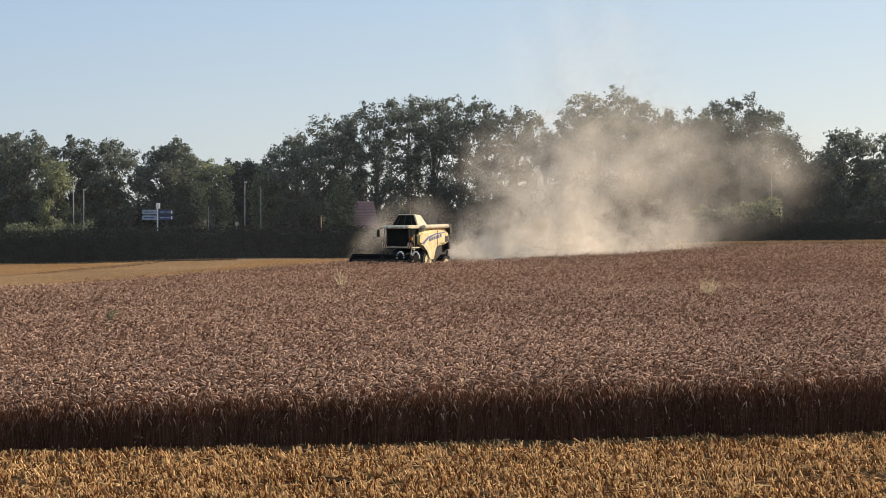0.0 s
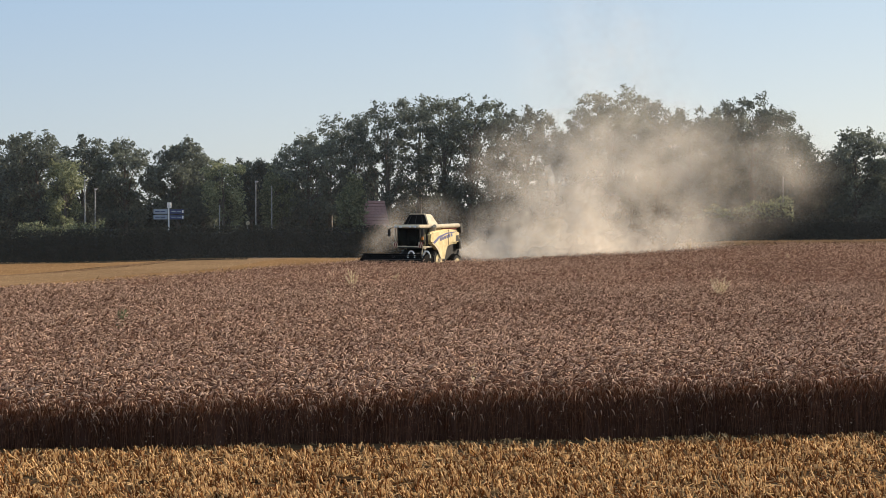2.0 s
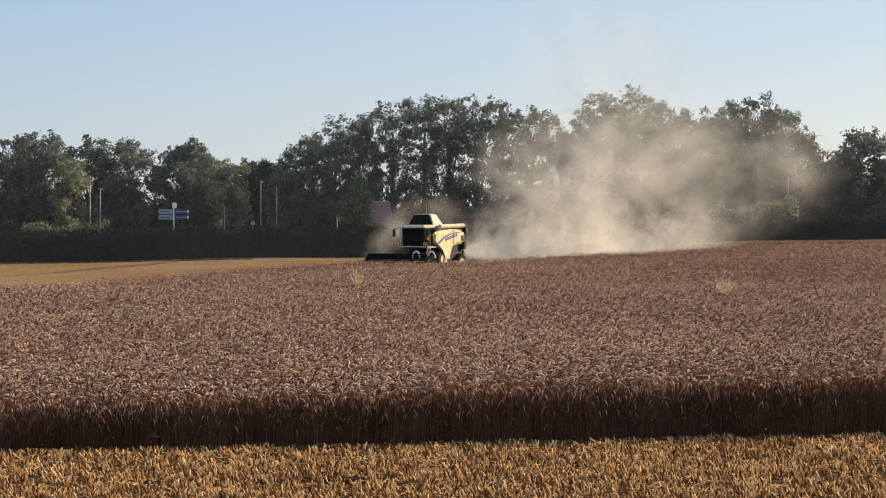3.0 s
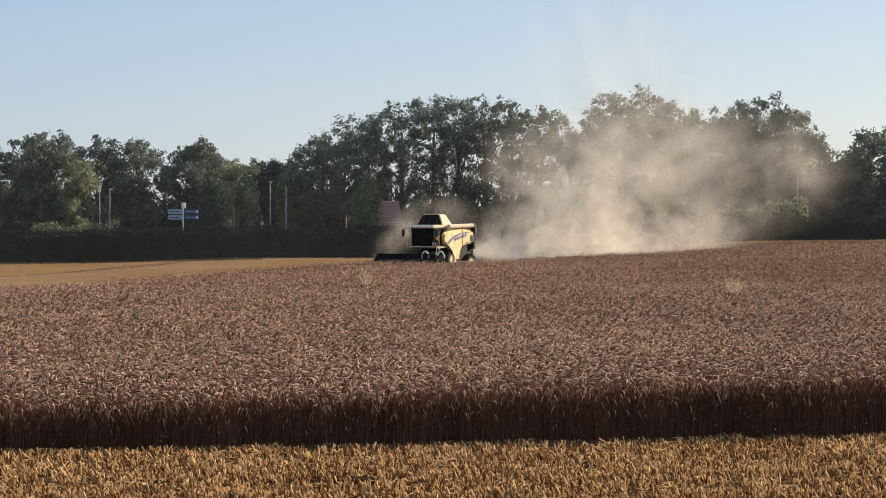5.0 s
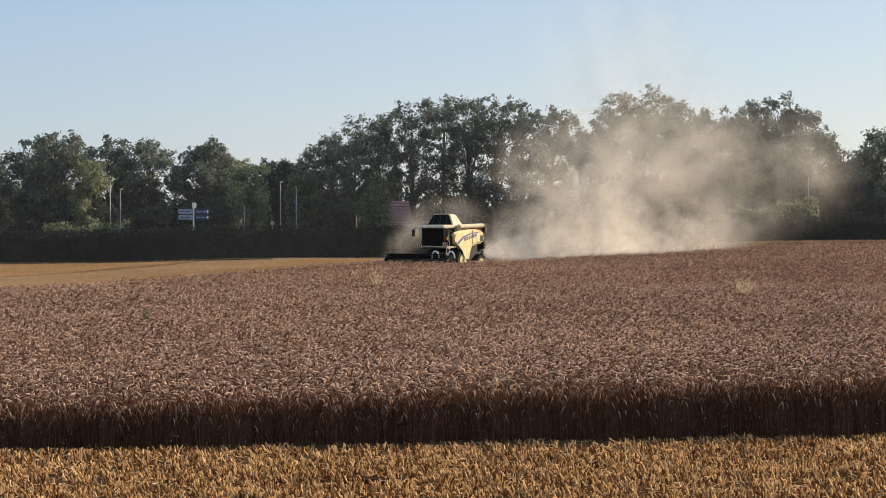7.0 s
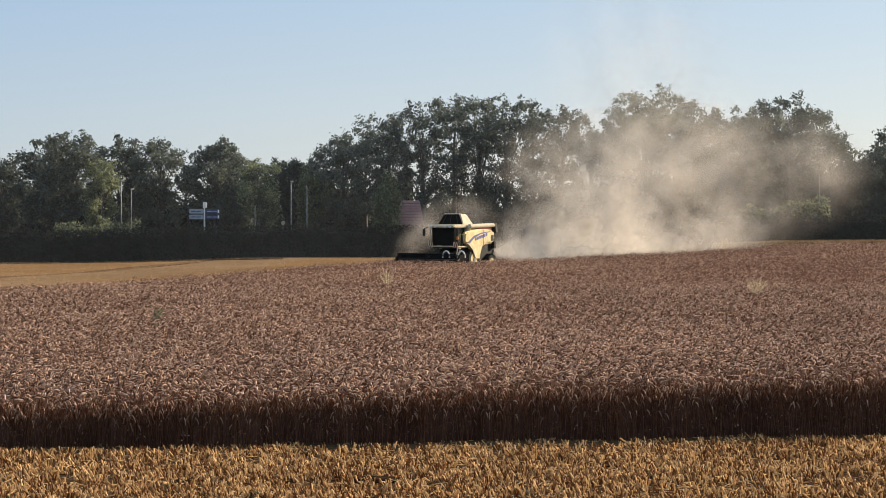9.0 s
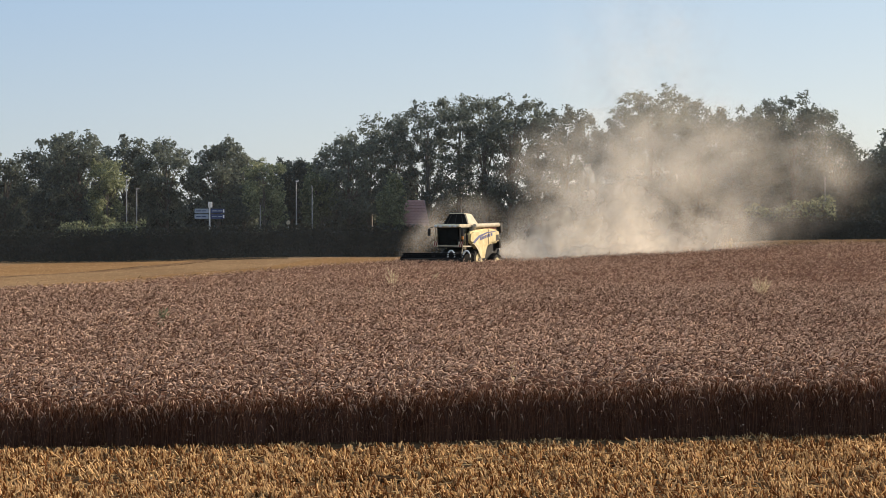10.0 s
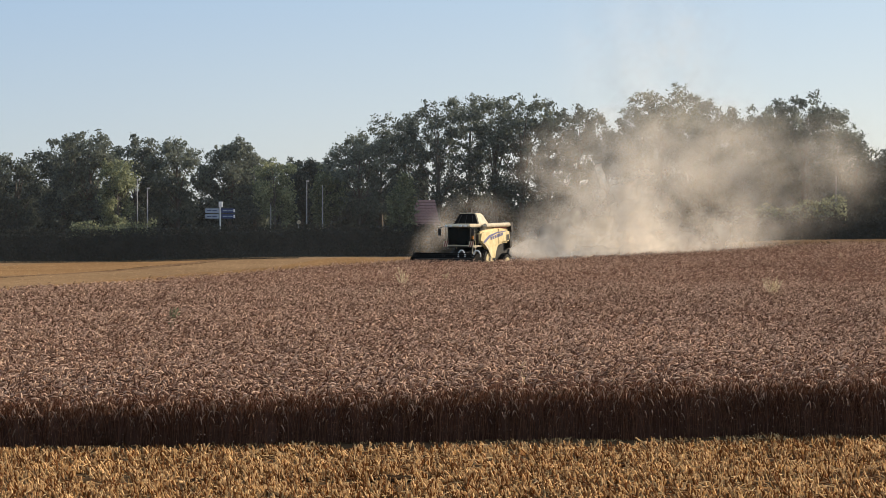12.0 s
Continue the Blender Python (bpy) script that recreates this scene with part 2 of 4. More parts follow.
def land(x, y):
    """Height of the ground: flat, rising to the far right, with a low bank where the camera stands."""
    x, y = np.asarray(x, float), np.asarray(y, float)
    hill = (1.05 * ease(x, 6, 32) + 0.25 * ease(x, 30, 75)) * ease(y, 55, 142)
    hump = 0.5 * ease(y, 118, 144) * ease(x, -40, -10) * (1 - ease(x, -5, 3))
    bank = 1.95 * (1 - ease(y, 5, 17))
    verge = 0.90 * ease(y, 137.5, 141) * ease(x, 4, 14)
    return hill + hump + verge + bank + 0.03 * np.sin(x * 0.31 + 1) * np.sin(y * 0.23)


def front_edge(x):
    return 26.75 + 0.13 * x + 0.10 * np.sin(x * 1.7) + 0.06 * np.sin(x * 4.3 + 1)


def left_edge(y):
    return -3.3 + (y - 128) * 0.256


WHEAT, FAR_END = 0.85, 137.0


def crop(x, y):
    """Height of the wheat: a little shorter at one end of the cut edge."""
    return WHEAT + (np.clip(0.019 * np.asarray(x, float), -0.15, 0.16) + 0.02) * (1 - ease(y, 30, 44))


HOME = Vector((-0.05, 120.0, 0))          # the harvester's place
TURN = 241.0
HEADING = radians(TURN)
FW, SD = (math.cos(HEADING), math.sin(HEADING)), (-math.sin(HEADING), math.cos(HEADING))


def standing(x, y):
    """Whether uncut wheat stands at x, y."""
    dx, dy = x - HOME.x, y - HOME.y
    ahead, aside = dx * FW[0] + dy * FW[1], dx * SD[0] + dy * SD[1]
    swath = (ahead < 4.3) & (np.abs(aside) < 3.0)
    return (y > front_edge(x)) & (x > left_edge(y)) & (y < FAR_END + 0.5 * np.sin(x * 0.2)) & ~swath


# ---- ground ----
def axis(stops):
    return np.concatenate([np.arange(a, b, s) for a, b, s in stops])


gx = axis([(-3000, -200, 200), (-200, -60, 10), (-60, 80, 1.0), (80, 200, 10), (200, 3001, 200)])
gy = axis([(-2000, -40, 140), (-40, 0, 5), (0, 36, 0.5), (36, 170, 1.5), (170, 300, 13), (300, 4000, 220)])
X, Y = np.meshgrid(gx, gy)
Z = land(X, Y) + np.random.default_rng(3).normal(size=X.shape) * 0.008 * (Y < 60)
idx = np.arange(X.size).reshape(X.shape)
quads = np.stack([idx[:-1, :-1], idx[:-1, 1:], idx[1:, 1:], idx[1:, :-1]], -1).reshape(-1, 4)
ground = new("ground", mesh_from("ground", np.stack([X, Y, Z], -1).reshape(-1, 3), quads, SOIL))
tagged(ground, "golden harvested field soil scattered with straw", "ground", kind="structure")


# ---- wheat ----
def scatter(rng, y0, y1, per_m2, half=0.31):
    """Random places in the wedge of field between two distances."""
    area = half * (y1 * y1 - y0 * y0) + 4 * (y1 - y0)
    n = int(area * per_m2)
    y = np.sqrt(rng.uniform(y0 * y0, y1 * y1, n))
    x = rng.uniform(-1, 1, n) * (half * y + 2)
    keep = standing(x, y)
    return x[keep], y[keep]


def ear_band(rng, y0, y1, per_m2, length, thick, sides, stations):
    x, y = scatter(rng, y0, y1, per_m2)
    n = len(x)
    z = land(x, y) + crop(x, y) + rng.normal(0, 0.06, n) + 0.05 * np.sin(x * 0.9 + y * 0.35) * np.sin(y * 0.6)
    z -= np.abs(rng.normal(0, 0.1, n)) * np.exp(-(y - front_edge(x)) / 0.25)
    turn = rng.normal(0.4, 1.5, n) + 0.5 * np.sin(x * 0.5) * np.sin(y * 0.4)
    ln = length * rng.uniform(0.7, 1.3, n)
    s = np.linspace(0, 1, stations)[None, :]
    start, droop = rng.uniform(0.1, 1.5, n)[:, None], rng.uniform(0.3, 1.9, n)[:, None]
    out = (np.cos(start) - np.cos(start + droop * s)) / droop
    rise = (np.sin(start + droop * s) - np.sin(start)) / droop
    path = np.stack([x[:, None] + np.cos(turn)[:, None] * ln[:, None] * out,
                     y[:, None] - np.sin(turn)[:, None] * ln[:, None] * out,
                     (z - ln * 0.25)[:, None] + ln[:, None] * rise], -1)
    shape = np.interp(s[0], [0, 0.25, 0.75, 1], [0.55, 1.0, 0.9, 0.35])
    return tubes(path, thick * shape[None, :] * rng.uniform(0.8, 1.25, n)[:, None], sides)


rng = np.random.default_rng(11)
wheat_field = tagged(new("wheat_field"), "uncut ripe brown wheat standing dense before the harvester", "wheat", kind="stuff")
for y0, y1, per_m2, length, thick, stations in ((25, 42, 105, 0.12, 0.0175, 4), (42, 72, 52, 0.145, 0.021, 3), (72, 142, 14, 0.155, 0.034, 2)):
    tagged(array_part("wheat_ears", *ear_band(rng, y0, y1, per_m2, length, thick, 3, stations), EAR, wheat_field), kind="stuff")

# stalks and hanging blades of the cut face
n = 10000
sx = rng.uniform(-14, 15, n)
sy = front_edge(sx) + np.abs(rng.normal(0, 0.6, n))
top = crop(sx, sy) * rng.uniform(0.75, 1.04, n)
lean = rng.normal(0, 0.15, (n, 2))
s = np.linspace(0, 1, 3)[None, :]
path = np.stack([sx[:, None] + lean[:, :1] * s * s, sy[:, None] + lean[:, 1:] * s * s, land(sx, sy)[:, None] + top[:, None] * s], -1)
tagged(array_part("shaded_wheat_stalks", *tubes(path, np.full((n, 3), 0.0038), 3), STALK, wheat_field), kind="stuff")
n = 3600
bx = rng.uniform(-14, 15, n)
by = front_edge(bx) + np.abs(rng.normal(0, 0.2, n))
bz = rng.uniform(0.08, 0.75, n)
turn, ln = rng.uniform(0, 6.28, n), rng.uniform(0.06, 0.18, n)
path = np.stack([bx[:, None] + np.cos(turn)[:, None] * ln[:, None] * s, by[:, None] + np.sin(turn)[:, None] * ln[:, None] * s,
                 land(bx, by)[:, None] + bz[:, None] + ln[:, None] * (0.8 * s - 1.5 * s * s)], -1)
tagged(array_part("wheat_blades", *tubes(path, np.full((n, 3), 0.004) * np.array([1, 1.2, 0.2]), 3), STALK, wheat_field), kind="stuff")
# ears that hang out of the cut face
n = 2400
ex = rng.uniform(-14, 15, n)
ey = front_edge(ex) + rng.normal(0.03, 0.07, n)
ez = land(ex, ey) + crop(ex, ey) - np.abs(rng.normal(0, 0.2, n))
turn, ln = rng.uniform(0, 6.28, n), rng.uniform(0.07, 0.13, n)
q = np.linspace(0, 1, 4)[None, :]
path = np.stack([ex[:, None] + np.cos(turn)[:, None] * ln[:, None] * 0.6 * q, ey[:, None] + np.sin(turn)[:, None] * ln[:, None] * 0.4 * q,
                 ez[:, None] - ln[:, None] * q * q], -1)
tagged(array_part("hanging_ears", *tubes(path, np.full((n, 4), 0.011) * np.array([0.5, 1, 0.9, 0.3]), 3), EAR, wheat_field), kind="stuff")

# loose chaff caught in the face
n = 1500
fx = rng.uniform(-14, 15, n)
fy = front_edge(fx) + rng.normal(-0.02, 0.06, n)
fz = land(fx, fy) + rng.uniform(0.04, 0.8, n)
tagged(array_part("caught_chaff", *leaves(rng, np.stack([fx, fy, fz], 1), 0.016), EAR, wheat_field), kind="stuff")

# mass of stalks below the ears, its dark colour painting the shade between
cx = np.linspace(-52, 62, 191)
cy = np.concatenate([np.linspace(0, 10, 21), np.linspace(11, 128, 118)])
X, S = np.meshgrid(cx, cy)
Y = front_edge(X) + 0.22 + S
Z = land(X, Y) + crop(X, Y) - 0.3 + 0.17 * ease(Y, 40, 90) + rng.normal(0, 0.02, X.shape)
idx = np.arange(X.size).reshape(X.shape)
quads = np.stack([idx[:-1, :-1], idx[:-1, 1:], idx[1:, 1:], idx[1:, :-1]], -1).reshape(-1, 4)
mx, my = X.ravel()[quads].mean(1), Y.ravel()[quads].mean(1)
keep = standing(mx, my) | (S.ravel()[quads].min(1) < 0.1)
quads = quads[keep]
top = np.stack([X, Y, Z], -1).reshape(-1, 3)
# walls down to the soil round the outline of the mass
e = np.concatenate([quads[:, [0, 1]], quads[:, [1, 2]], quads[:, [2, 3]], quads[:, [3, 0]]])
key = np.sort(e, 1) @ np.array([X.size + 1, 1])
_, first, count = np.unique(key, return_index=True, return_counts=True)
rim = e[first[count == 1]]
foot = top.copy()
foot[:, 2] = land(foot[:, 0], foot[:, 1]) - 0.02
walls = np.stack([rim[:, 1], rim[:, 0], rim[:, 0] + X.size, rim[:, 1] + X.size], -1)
tagged(array_part("gap_shade_block", np.concatenate([top, foot]), np.concatenate([quads, walls]), GAP_SHADE, wheat_field), kind="stuff")


# ---- stubble before the wheat ----
def stubble_patch(name, x0, x1, y0, y1, per_row_m, row_gap, tall, thick, skew, mask, label, loose, mat=STUBBLE):
    """Cut stalks in drill rows with loose straw lying between."""
    r = np.random.default_rng(29)
    rows = np.arange(y0, y1, row_gap)
    n = int((x1 - x0) * per_row_m * len(rows))
    # stems stand in tufts along the rows, with thin places
    tuft = max(1, n // 4)
    tx, ty = r.uniform(x0, x1, tuft), rows[r.integers(0, len(rows), tuft)] + r.normal(0, row_gap * 0.14, tuft)
    thin = 0.5 + 0.5 * np.sin(ty * 2.1 + 0.4 * np.sin(tx * 0.8)) * np.sin(tx * 0.35 + ty)
    pick = r.choice(tuft, n, p=(0.35 + thin ** 1.5) / (0.35 + thin ** 1.5).sum())
    x = tx[pick] + r.normal(0, thick * 1.8, n)
    y = ty[pick] + skew * x + r.normal(0, thick * 1.8, n)
    k = mask(x, y)
    x, y = x[k], y[k]
    n = len(x)
    h = tall * r.uniform(0.55, 1.25, n)
    tip = r.normal(0, 0.4, (n, 2)) * h[:, None] + np.array([-0.14, -0.05]) * h[:, None]
    s = np.array([0, 1.0])[None, :]
    path = np.stack([x[:, None] + tip[:, :1] * s, y[:, None] + tip[:, 1:] * s, land(x, y)[:, None] - 0.01 + h[:, None] * s], -1)
    up = tubes(path, np.full((n, 2), thick) * r.uniform(0.7, 1.3, n)[:, None], 3)
    m = int(n * loose)
    x, y = r.uniform(x0, x1, m), r.uniform(y0, y1, m)
    y = y + skew * x
    k = mask(x, y)
    x, y = x[k], y[k]
    m = len(x)
    t, ln = r.uniform(0, 6.28, m), tall * r.uniform(0.6, 1.9, m)
    z = land(x, y) + r.uniform(0.005, tall * 0.55, m)
    s = np.array([-0.5, 0.5])[None, :]
    path = np.stack([x[:, None] + np.cos(t)[:, None] * ln[:, None] * s, y[:, None] + np.sin(t)[:, None] * ln[:, None] * s,
                     z[:, None] + (r.normal(0, 0.15, m) * ln)[:, None] * s], -1)
    down = tubes(path, np.full((m, 2), thick * 0.8), 3)
    ob = new(name, mesh_from(name, *merge(up, down), mat))
    return tagged(ob, label, "stubble", kind="stuff")


stubble_patch("stubble", -11, 12, 18.5, 28.0, 30, 0.125, 0.12, 0.0105, 0.13, lambda x, y: (y < front_edge(x) - 0.65 + 0.022 * x + 0.15 * np.sin(x * 2.3) * np.sin(x * 0.9)) & (np.abs(x) < 0.31 * y + 1),
              "golden cut wheat stubble standing in drill rows", 0.45)
stubble_patch("stubble", -11, 12, 23.8, 28.5, 12, 0.125, 0.05, 0.006, 0.13, lambda x, y: (y < front_edge(x) + 0.1) & (y > front_edge(x) - 1.4),
              "short trodden stubble at the foot of the wheat", 0.6)
stubble_patch("stubble", 5, 60, 137.5, 144.0, 14, 0.5, 0.16, 0.02, 0.0, lambda x, y: y < 147,
              "pale stubble strip on the verge below the hedge", 1.0, BLEACHED)
stubble_patch("stubble", -55, 0, 66, 147, 6, 0.5, 0.05, 0.025, 0.0, lambda x, y: (x < left_edge(y) - 0.1) & (x > -0.34 * y - 3),
              "golden distant stubble beside the uncut wheat", 0.4, BLEACHED)

# bands of chaff left by each pass of the machine, along the cut
for near_side, far_side, mat in ((0.2, 12.0, ORANGE_STRAW), (12.0, 20.3, PALE_STRAW), (20.3, 21.8, DARK_STRAW), (21.8, 36.0, ORANGE_STRAW), (36.0, 62.0, PALE_STRAW)):
    v = np.linspace(58, 143.5, 58)
    u = np.linspace(0, 1, 12)
    V, U = np.meshgrid(v, u, indexing="ij")
    wob = 0.25 * np.sin(V * 0.21 + near_side)
    X = left_edge(V) - near_side - (far_side - near_side) * U + wob
    Z = land(X, V) + 0.035 + 0.012 * np.sin(X * 2.1) * np.sin(V * 0.7)
    idx = np.arange(X.size).reshape(X.shape)
    quads = np.stack([idx[:-1, :-1], idx[1:, :-1], idx[1:, 1:], idx[:-1, 1:]], -1).reshape(-1, 4)
    mat_ob = new("straw_band", mesh_from("straw_band", np.stack([X, V, Z], -1).reshape(-1, 3), quads[:, ::-1], mat))
    tagged(mat_ob, "band of trampled straw and chaff on the cut field", "straw", "straw bands", "stuff")

# clods of bare soil in the near stubble
CLODS = ((-1.15, 22.75, 0.34), (-3.75, 22.3, 0.2), (-2.4, 22.5, 0.12), (2.1, 24.1, 0.15))
for k, (x, y, w) in enumerate(CLODS):
    bm = bmesh.new()
    bmesh.ops.create_icosphere(bm, subdivisions=3, radius=1)
    for v in bm.verts:
        v.co *= 1 + 0.35 * noise.noise(v.co * 2.2 + Vector((k * 7, 0, 0)))
        v.co = Vector((v.co.x * w, v.co.y * w * 0.5, v.co.z * 0.05))
    me = bpy.data.meshes.new("soil_clod")
    bm.to_mesh(me)
    bm.free()
    me.materials.append(CLOD_SOIL)
    ob = new("soil_clod", me)
    ob.location = (x, y, float(land(x, y)) + 0.035)
    tagged(ob, "flat clod of dark bare soil among stubble", "soil", "soil clods")


# ---- weeds above the wheat ----
def weed(x, y, tall, spread, stems, seed, mat=WEED, label="tall pale dry weed standing out of the wheat"):
    r = np.random.default_rng(seed)
    root = tagged(new("weed"), label, "weed", "weeds in the wheat")
    root.location = (x, y, float(land(x, y)))
    t = r.uniform(0, 6.28, stems)
    reach = spread * r.uniform(0.1, 1.0, stems)
    h = tall * r.uniform(0.75, 1.0, stems)
    s = np.linspace(0, 1, 5)[None, :]
    bend = s ** 2.4
    path = np.stack([np.cos(t)[:, None] * reach[:, None] * bend, np.sin(t)[:, None] * reach[:, None] * bend, h[:, None] * s], -1)
    for k in range(stems):
        stem = array_part("stem", *tubes(path[k:k + 1], np.array([[0.010, 0.010, 0.009, 0.008, 0.005]]) * 1.9, 4), mat, root)
        end, back = path[k, -1], path[k, -1] - path[k, -2]
        c = end - back * r.uniform(0, 2.2, (30, 1)) + r.normal(0, 0.018, (30, 3))
        tagged(array_part("seed_head", *leaves(r, c, 0.042), mat, stem), kind="stuff")


weed(-3.2, 73.5, 1.55, 0.5, 8, 1)
weed(-3.55, 63.0, 1.02, 0.30, 6, 2)
weed(-2.2, 62.0, 0.98, 0.20, 4, 6)
weed(11.6, 63.8, 1.55, 0.5, 11, 3)
weed(-1.5, 83.0, 1.05, 0.25, 4, 4)
weed(11.5, 130.0, 1.2, 0.15, 3, 7)
weed(21.6, 133.0, 1.7, 0.35, 8, 8)
weed(23.2, 120.0, 1.02, 0.15, 4, 9)
weed(24.0, 108.0, 1.02, 0.15, 4, 10)
weed(0.9, 30.3, 0.99, 0.10, 4, 5)
weed(-8.6, 46.5, 1.12, 0.35, 9, 12, PALE_LEAF, "low green weed growing among the ripe wheat")


# ---- trees ----
def tree(x, y, height, radius, base, count, seed, mat, label, leaf=0.2, many=44, fat=1.0, open_at=0.42):
    """A tapered trunk, limbs that reach into the clumps of the crown, and a crown of single leaves."""
    r = np.random.default_rng(seed)
    root = tagged(new("tree"), label, "tree", "field edge trees")
    root.location = (x, y, float(land(x, y)) - 0.05)
    base, height, radius = base * 0.55, height + 0.6, radius * 1.18
    mid, half = (base + height) / 2, (height - base) / 2
    clumps = []
    while len(clumps) < many:
        p = r.uniform(-1, 1, 3)
        q = math.hypot(p[0], p[1])
        if q ** 2.6 + abs(p[2]) ** 2.6 < 1.0 and q * q + p[2] ** 2 > 0.2 and (p[2] > -0.2 or q < 0.85):
            size = r.uniform(0.20, 0.36) * fat
            k = 1 - size * 0.6
            clumps.append((p[0] * radius * k, p[1] * radius * k, mid + p[2] * half * k, size * radius * 1.0, size * half * 0.75))
    cl = np.array(clumps)
    weight = cl[:, 3] ** 2
    sprays = count // 15
    which = r.choice(len(cl), sprays, p=weight / weight.sum())
    d = r.normal(size=(sprays, 3))
    d /= np.linalg.norm(d, axis=1, keepdims=True)
    d *= (r.uniform(0.2, 1.0, sprays) ** 0.5 * r.uniform(0.85, 1.08, sprays))[:, None]
    tips = cl[which, :3] + d * np.stack([cl[which, 3], cl[which, 3], cl[which, 4]], 1)
    # holes where the branches leave the crown open
    tips = np.array([p for p in tips if noise.noise(Vector(((p[0] + x) * 0.95, (p[1] + y) * 0.1, p[2] * 0.95))) < open_at
                     or p[2] < base + 1.5 or math.hypot(math.hypot(p[0], p[1]) / radius, (p[2] - mid) / half) > 0.86])
    sprays = len(tips)
    c = np.repeat(tips, 15, axis=0)
    c += r.normal(0, 1, c.shape) * np.array([0.2, 0.2, 0.15]) * np.repeat(r.uniform(0.6, 1.4, (sprays, 1)), 15, axis=0)
    array_part("crown", *leaves(r, c, leaf), mat, root)
    s = np.linspace(0, 1, 6)
    thick = 0.022 * height
    wob = r.normal(0, 0.12, (6, 2)) * s[:, None]
    trunk = np.stack([wob[:, 0], wob[:, 1], s * (mid + half * 0.4)], 1)[None]
    pairs = [tubes(trunk, (thick * (1 - 0.8 * s))[None], 8)]
    limbs = []
    for cx_, cy_, cz_, _, _ in clumps[:20]:
        z0 = min(cz_ * r.uniform(0.45, 0.75), mid)
        q = np.linspace(0, 1, 5)[:, None]
        a0, b0 = np.array([0, 0, z0]), np.array([cx_, cy_, cz_])
        limb = a0 + (b0 - a0) * q
        limb[:, 2] += (0.12 * np.sin(q[:, 0] * 3.1)) * (cz_ - z0)
        limbs.append(limb)
    lim = np.array(limbs)
    pairs.append(tubes(lim, np.repeat((thick * 0.22 * (1 - 0.8 * np.linspace(0, 1, 5)))[None], len(lim), 0), 4))
    array_part("trunk", *merge(*pairs), BARK, root)
    return root


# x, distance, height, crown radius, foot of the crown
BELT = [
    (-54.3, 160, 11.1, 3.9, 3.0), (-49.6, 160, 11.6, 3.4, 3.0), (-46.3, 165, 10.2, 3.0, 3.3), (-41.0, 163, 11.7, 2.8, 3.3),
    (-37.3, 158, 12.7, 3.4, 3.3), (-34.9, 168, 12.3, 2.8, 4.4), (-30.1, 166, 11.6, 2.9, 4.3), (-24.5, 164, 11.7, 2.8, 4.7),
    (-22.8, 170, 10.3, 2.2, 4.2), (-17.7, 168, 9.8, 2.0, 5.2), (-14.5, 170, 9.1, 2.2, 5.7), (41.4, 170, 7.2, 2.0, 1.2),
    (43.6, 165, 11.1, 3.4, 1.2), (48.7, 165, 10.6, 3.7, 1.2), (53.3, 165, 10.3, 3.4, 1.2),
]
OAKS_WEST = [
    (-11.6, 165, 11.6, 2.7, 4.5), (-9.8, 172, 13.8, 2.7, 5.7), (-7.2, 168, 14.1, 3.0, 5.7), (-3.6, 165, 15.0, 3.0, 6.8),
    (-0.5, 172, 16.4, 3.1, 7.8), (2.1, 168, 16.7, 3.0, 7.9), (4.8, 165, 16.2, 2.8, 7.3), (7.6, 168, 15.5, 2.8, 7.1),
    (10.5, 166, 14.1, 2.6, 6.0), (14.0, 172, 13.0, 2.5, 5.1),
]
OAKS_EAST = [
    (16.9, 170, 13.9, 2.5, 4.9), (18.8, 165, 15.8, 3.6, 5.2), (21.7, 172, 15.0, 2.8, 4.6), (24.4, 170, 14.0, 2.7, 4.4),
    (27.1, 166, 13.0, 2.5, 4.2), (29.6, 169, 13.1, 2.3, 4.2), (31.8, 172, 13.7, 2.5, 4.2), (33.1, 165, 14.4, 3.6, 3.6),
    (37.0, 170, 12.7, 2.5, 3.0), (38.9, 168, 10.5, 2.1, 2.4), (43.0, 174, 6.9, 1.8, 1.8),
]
# second tree paints the sunlit right side of the big left tree
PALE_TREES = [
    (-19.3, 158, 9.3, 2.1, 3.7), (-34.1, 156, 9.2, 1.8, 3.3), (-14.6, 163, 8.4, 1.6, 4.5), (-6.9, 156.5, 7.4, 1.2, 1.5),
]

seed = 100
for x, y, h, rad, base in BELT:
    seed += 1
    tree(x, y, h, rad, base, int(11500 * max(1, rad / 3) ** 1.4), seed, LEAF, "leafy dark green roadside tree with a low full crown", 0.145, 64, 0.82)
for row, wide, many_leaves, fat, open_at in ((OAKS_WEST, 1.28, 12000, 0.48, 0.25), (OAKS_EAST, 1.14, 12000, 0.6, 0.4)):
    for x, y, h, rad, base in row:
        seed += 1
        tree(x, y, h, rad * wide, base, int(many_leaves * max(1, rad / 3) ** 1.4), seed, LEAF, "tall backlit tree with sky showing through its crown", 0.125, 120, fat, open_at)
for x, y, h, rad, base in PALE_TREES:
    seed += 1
    tree(x, y, h, rad, base, 6500, seed, PALE_LEAF, "yellowish green young tree behind the hedge, sunlight painted into its leaves", 0.13, 40, 0.8)


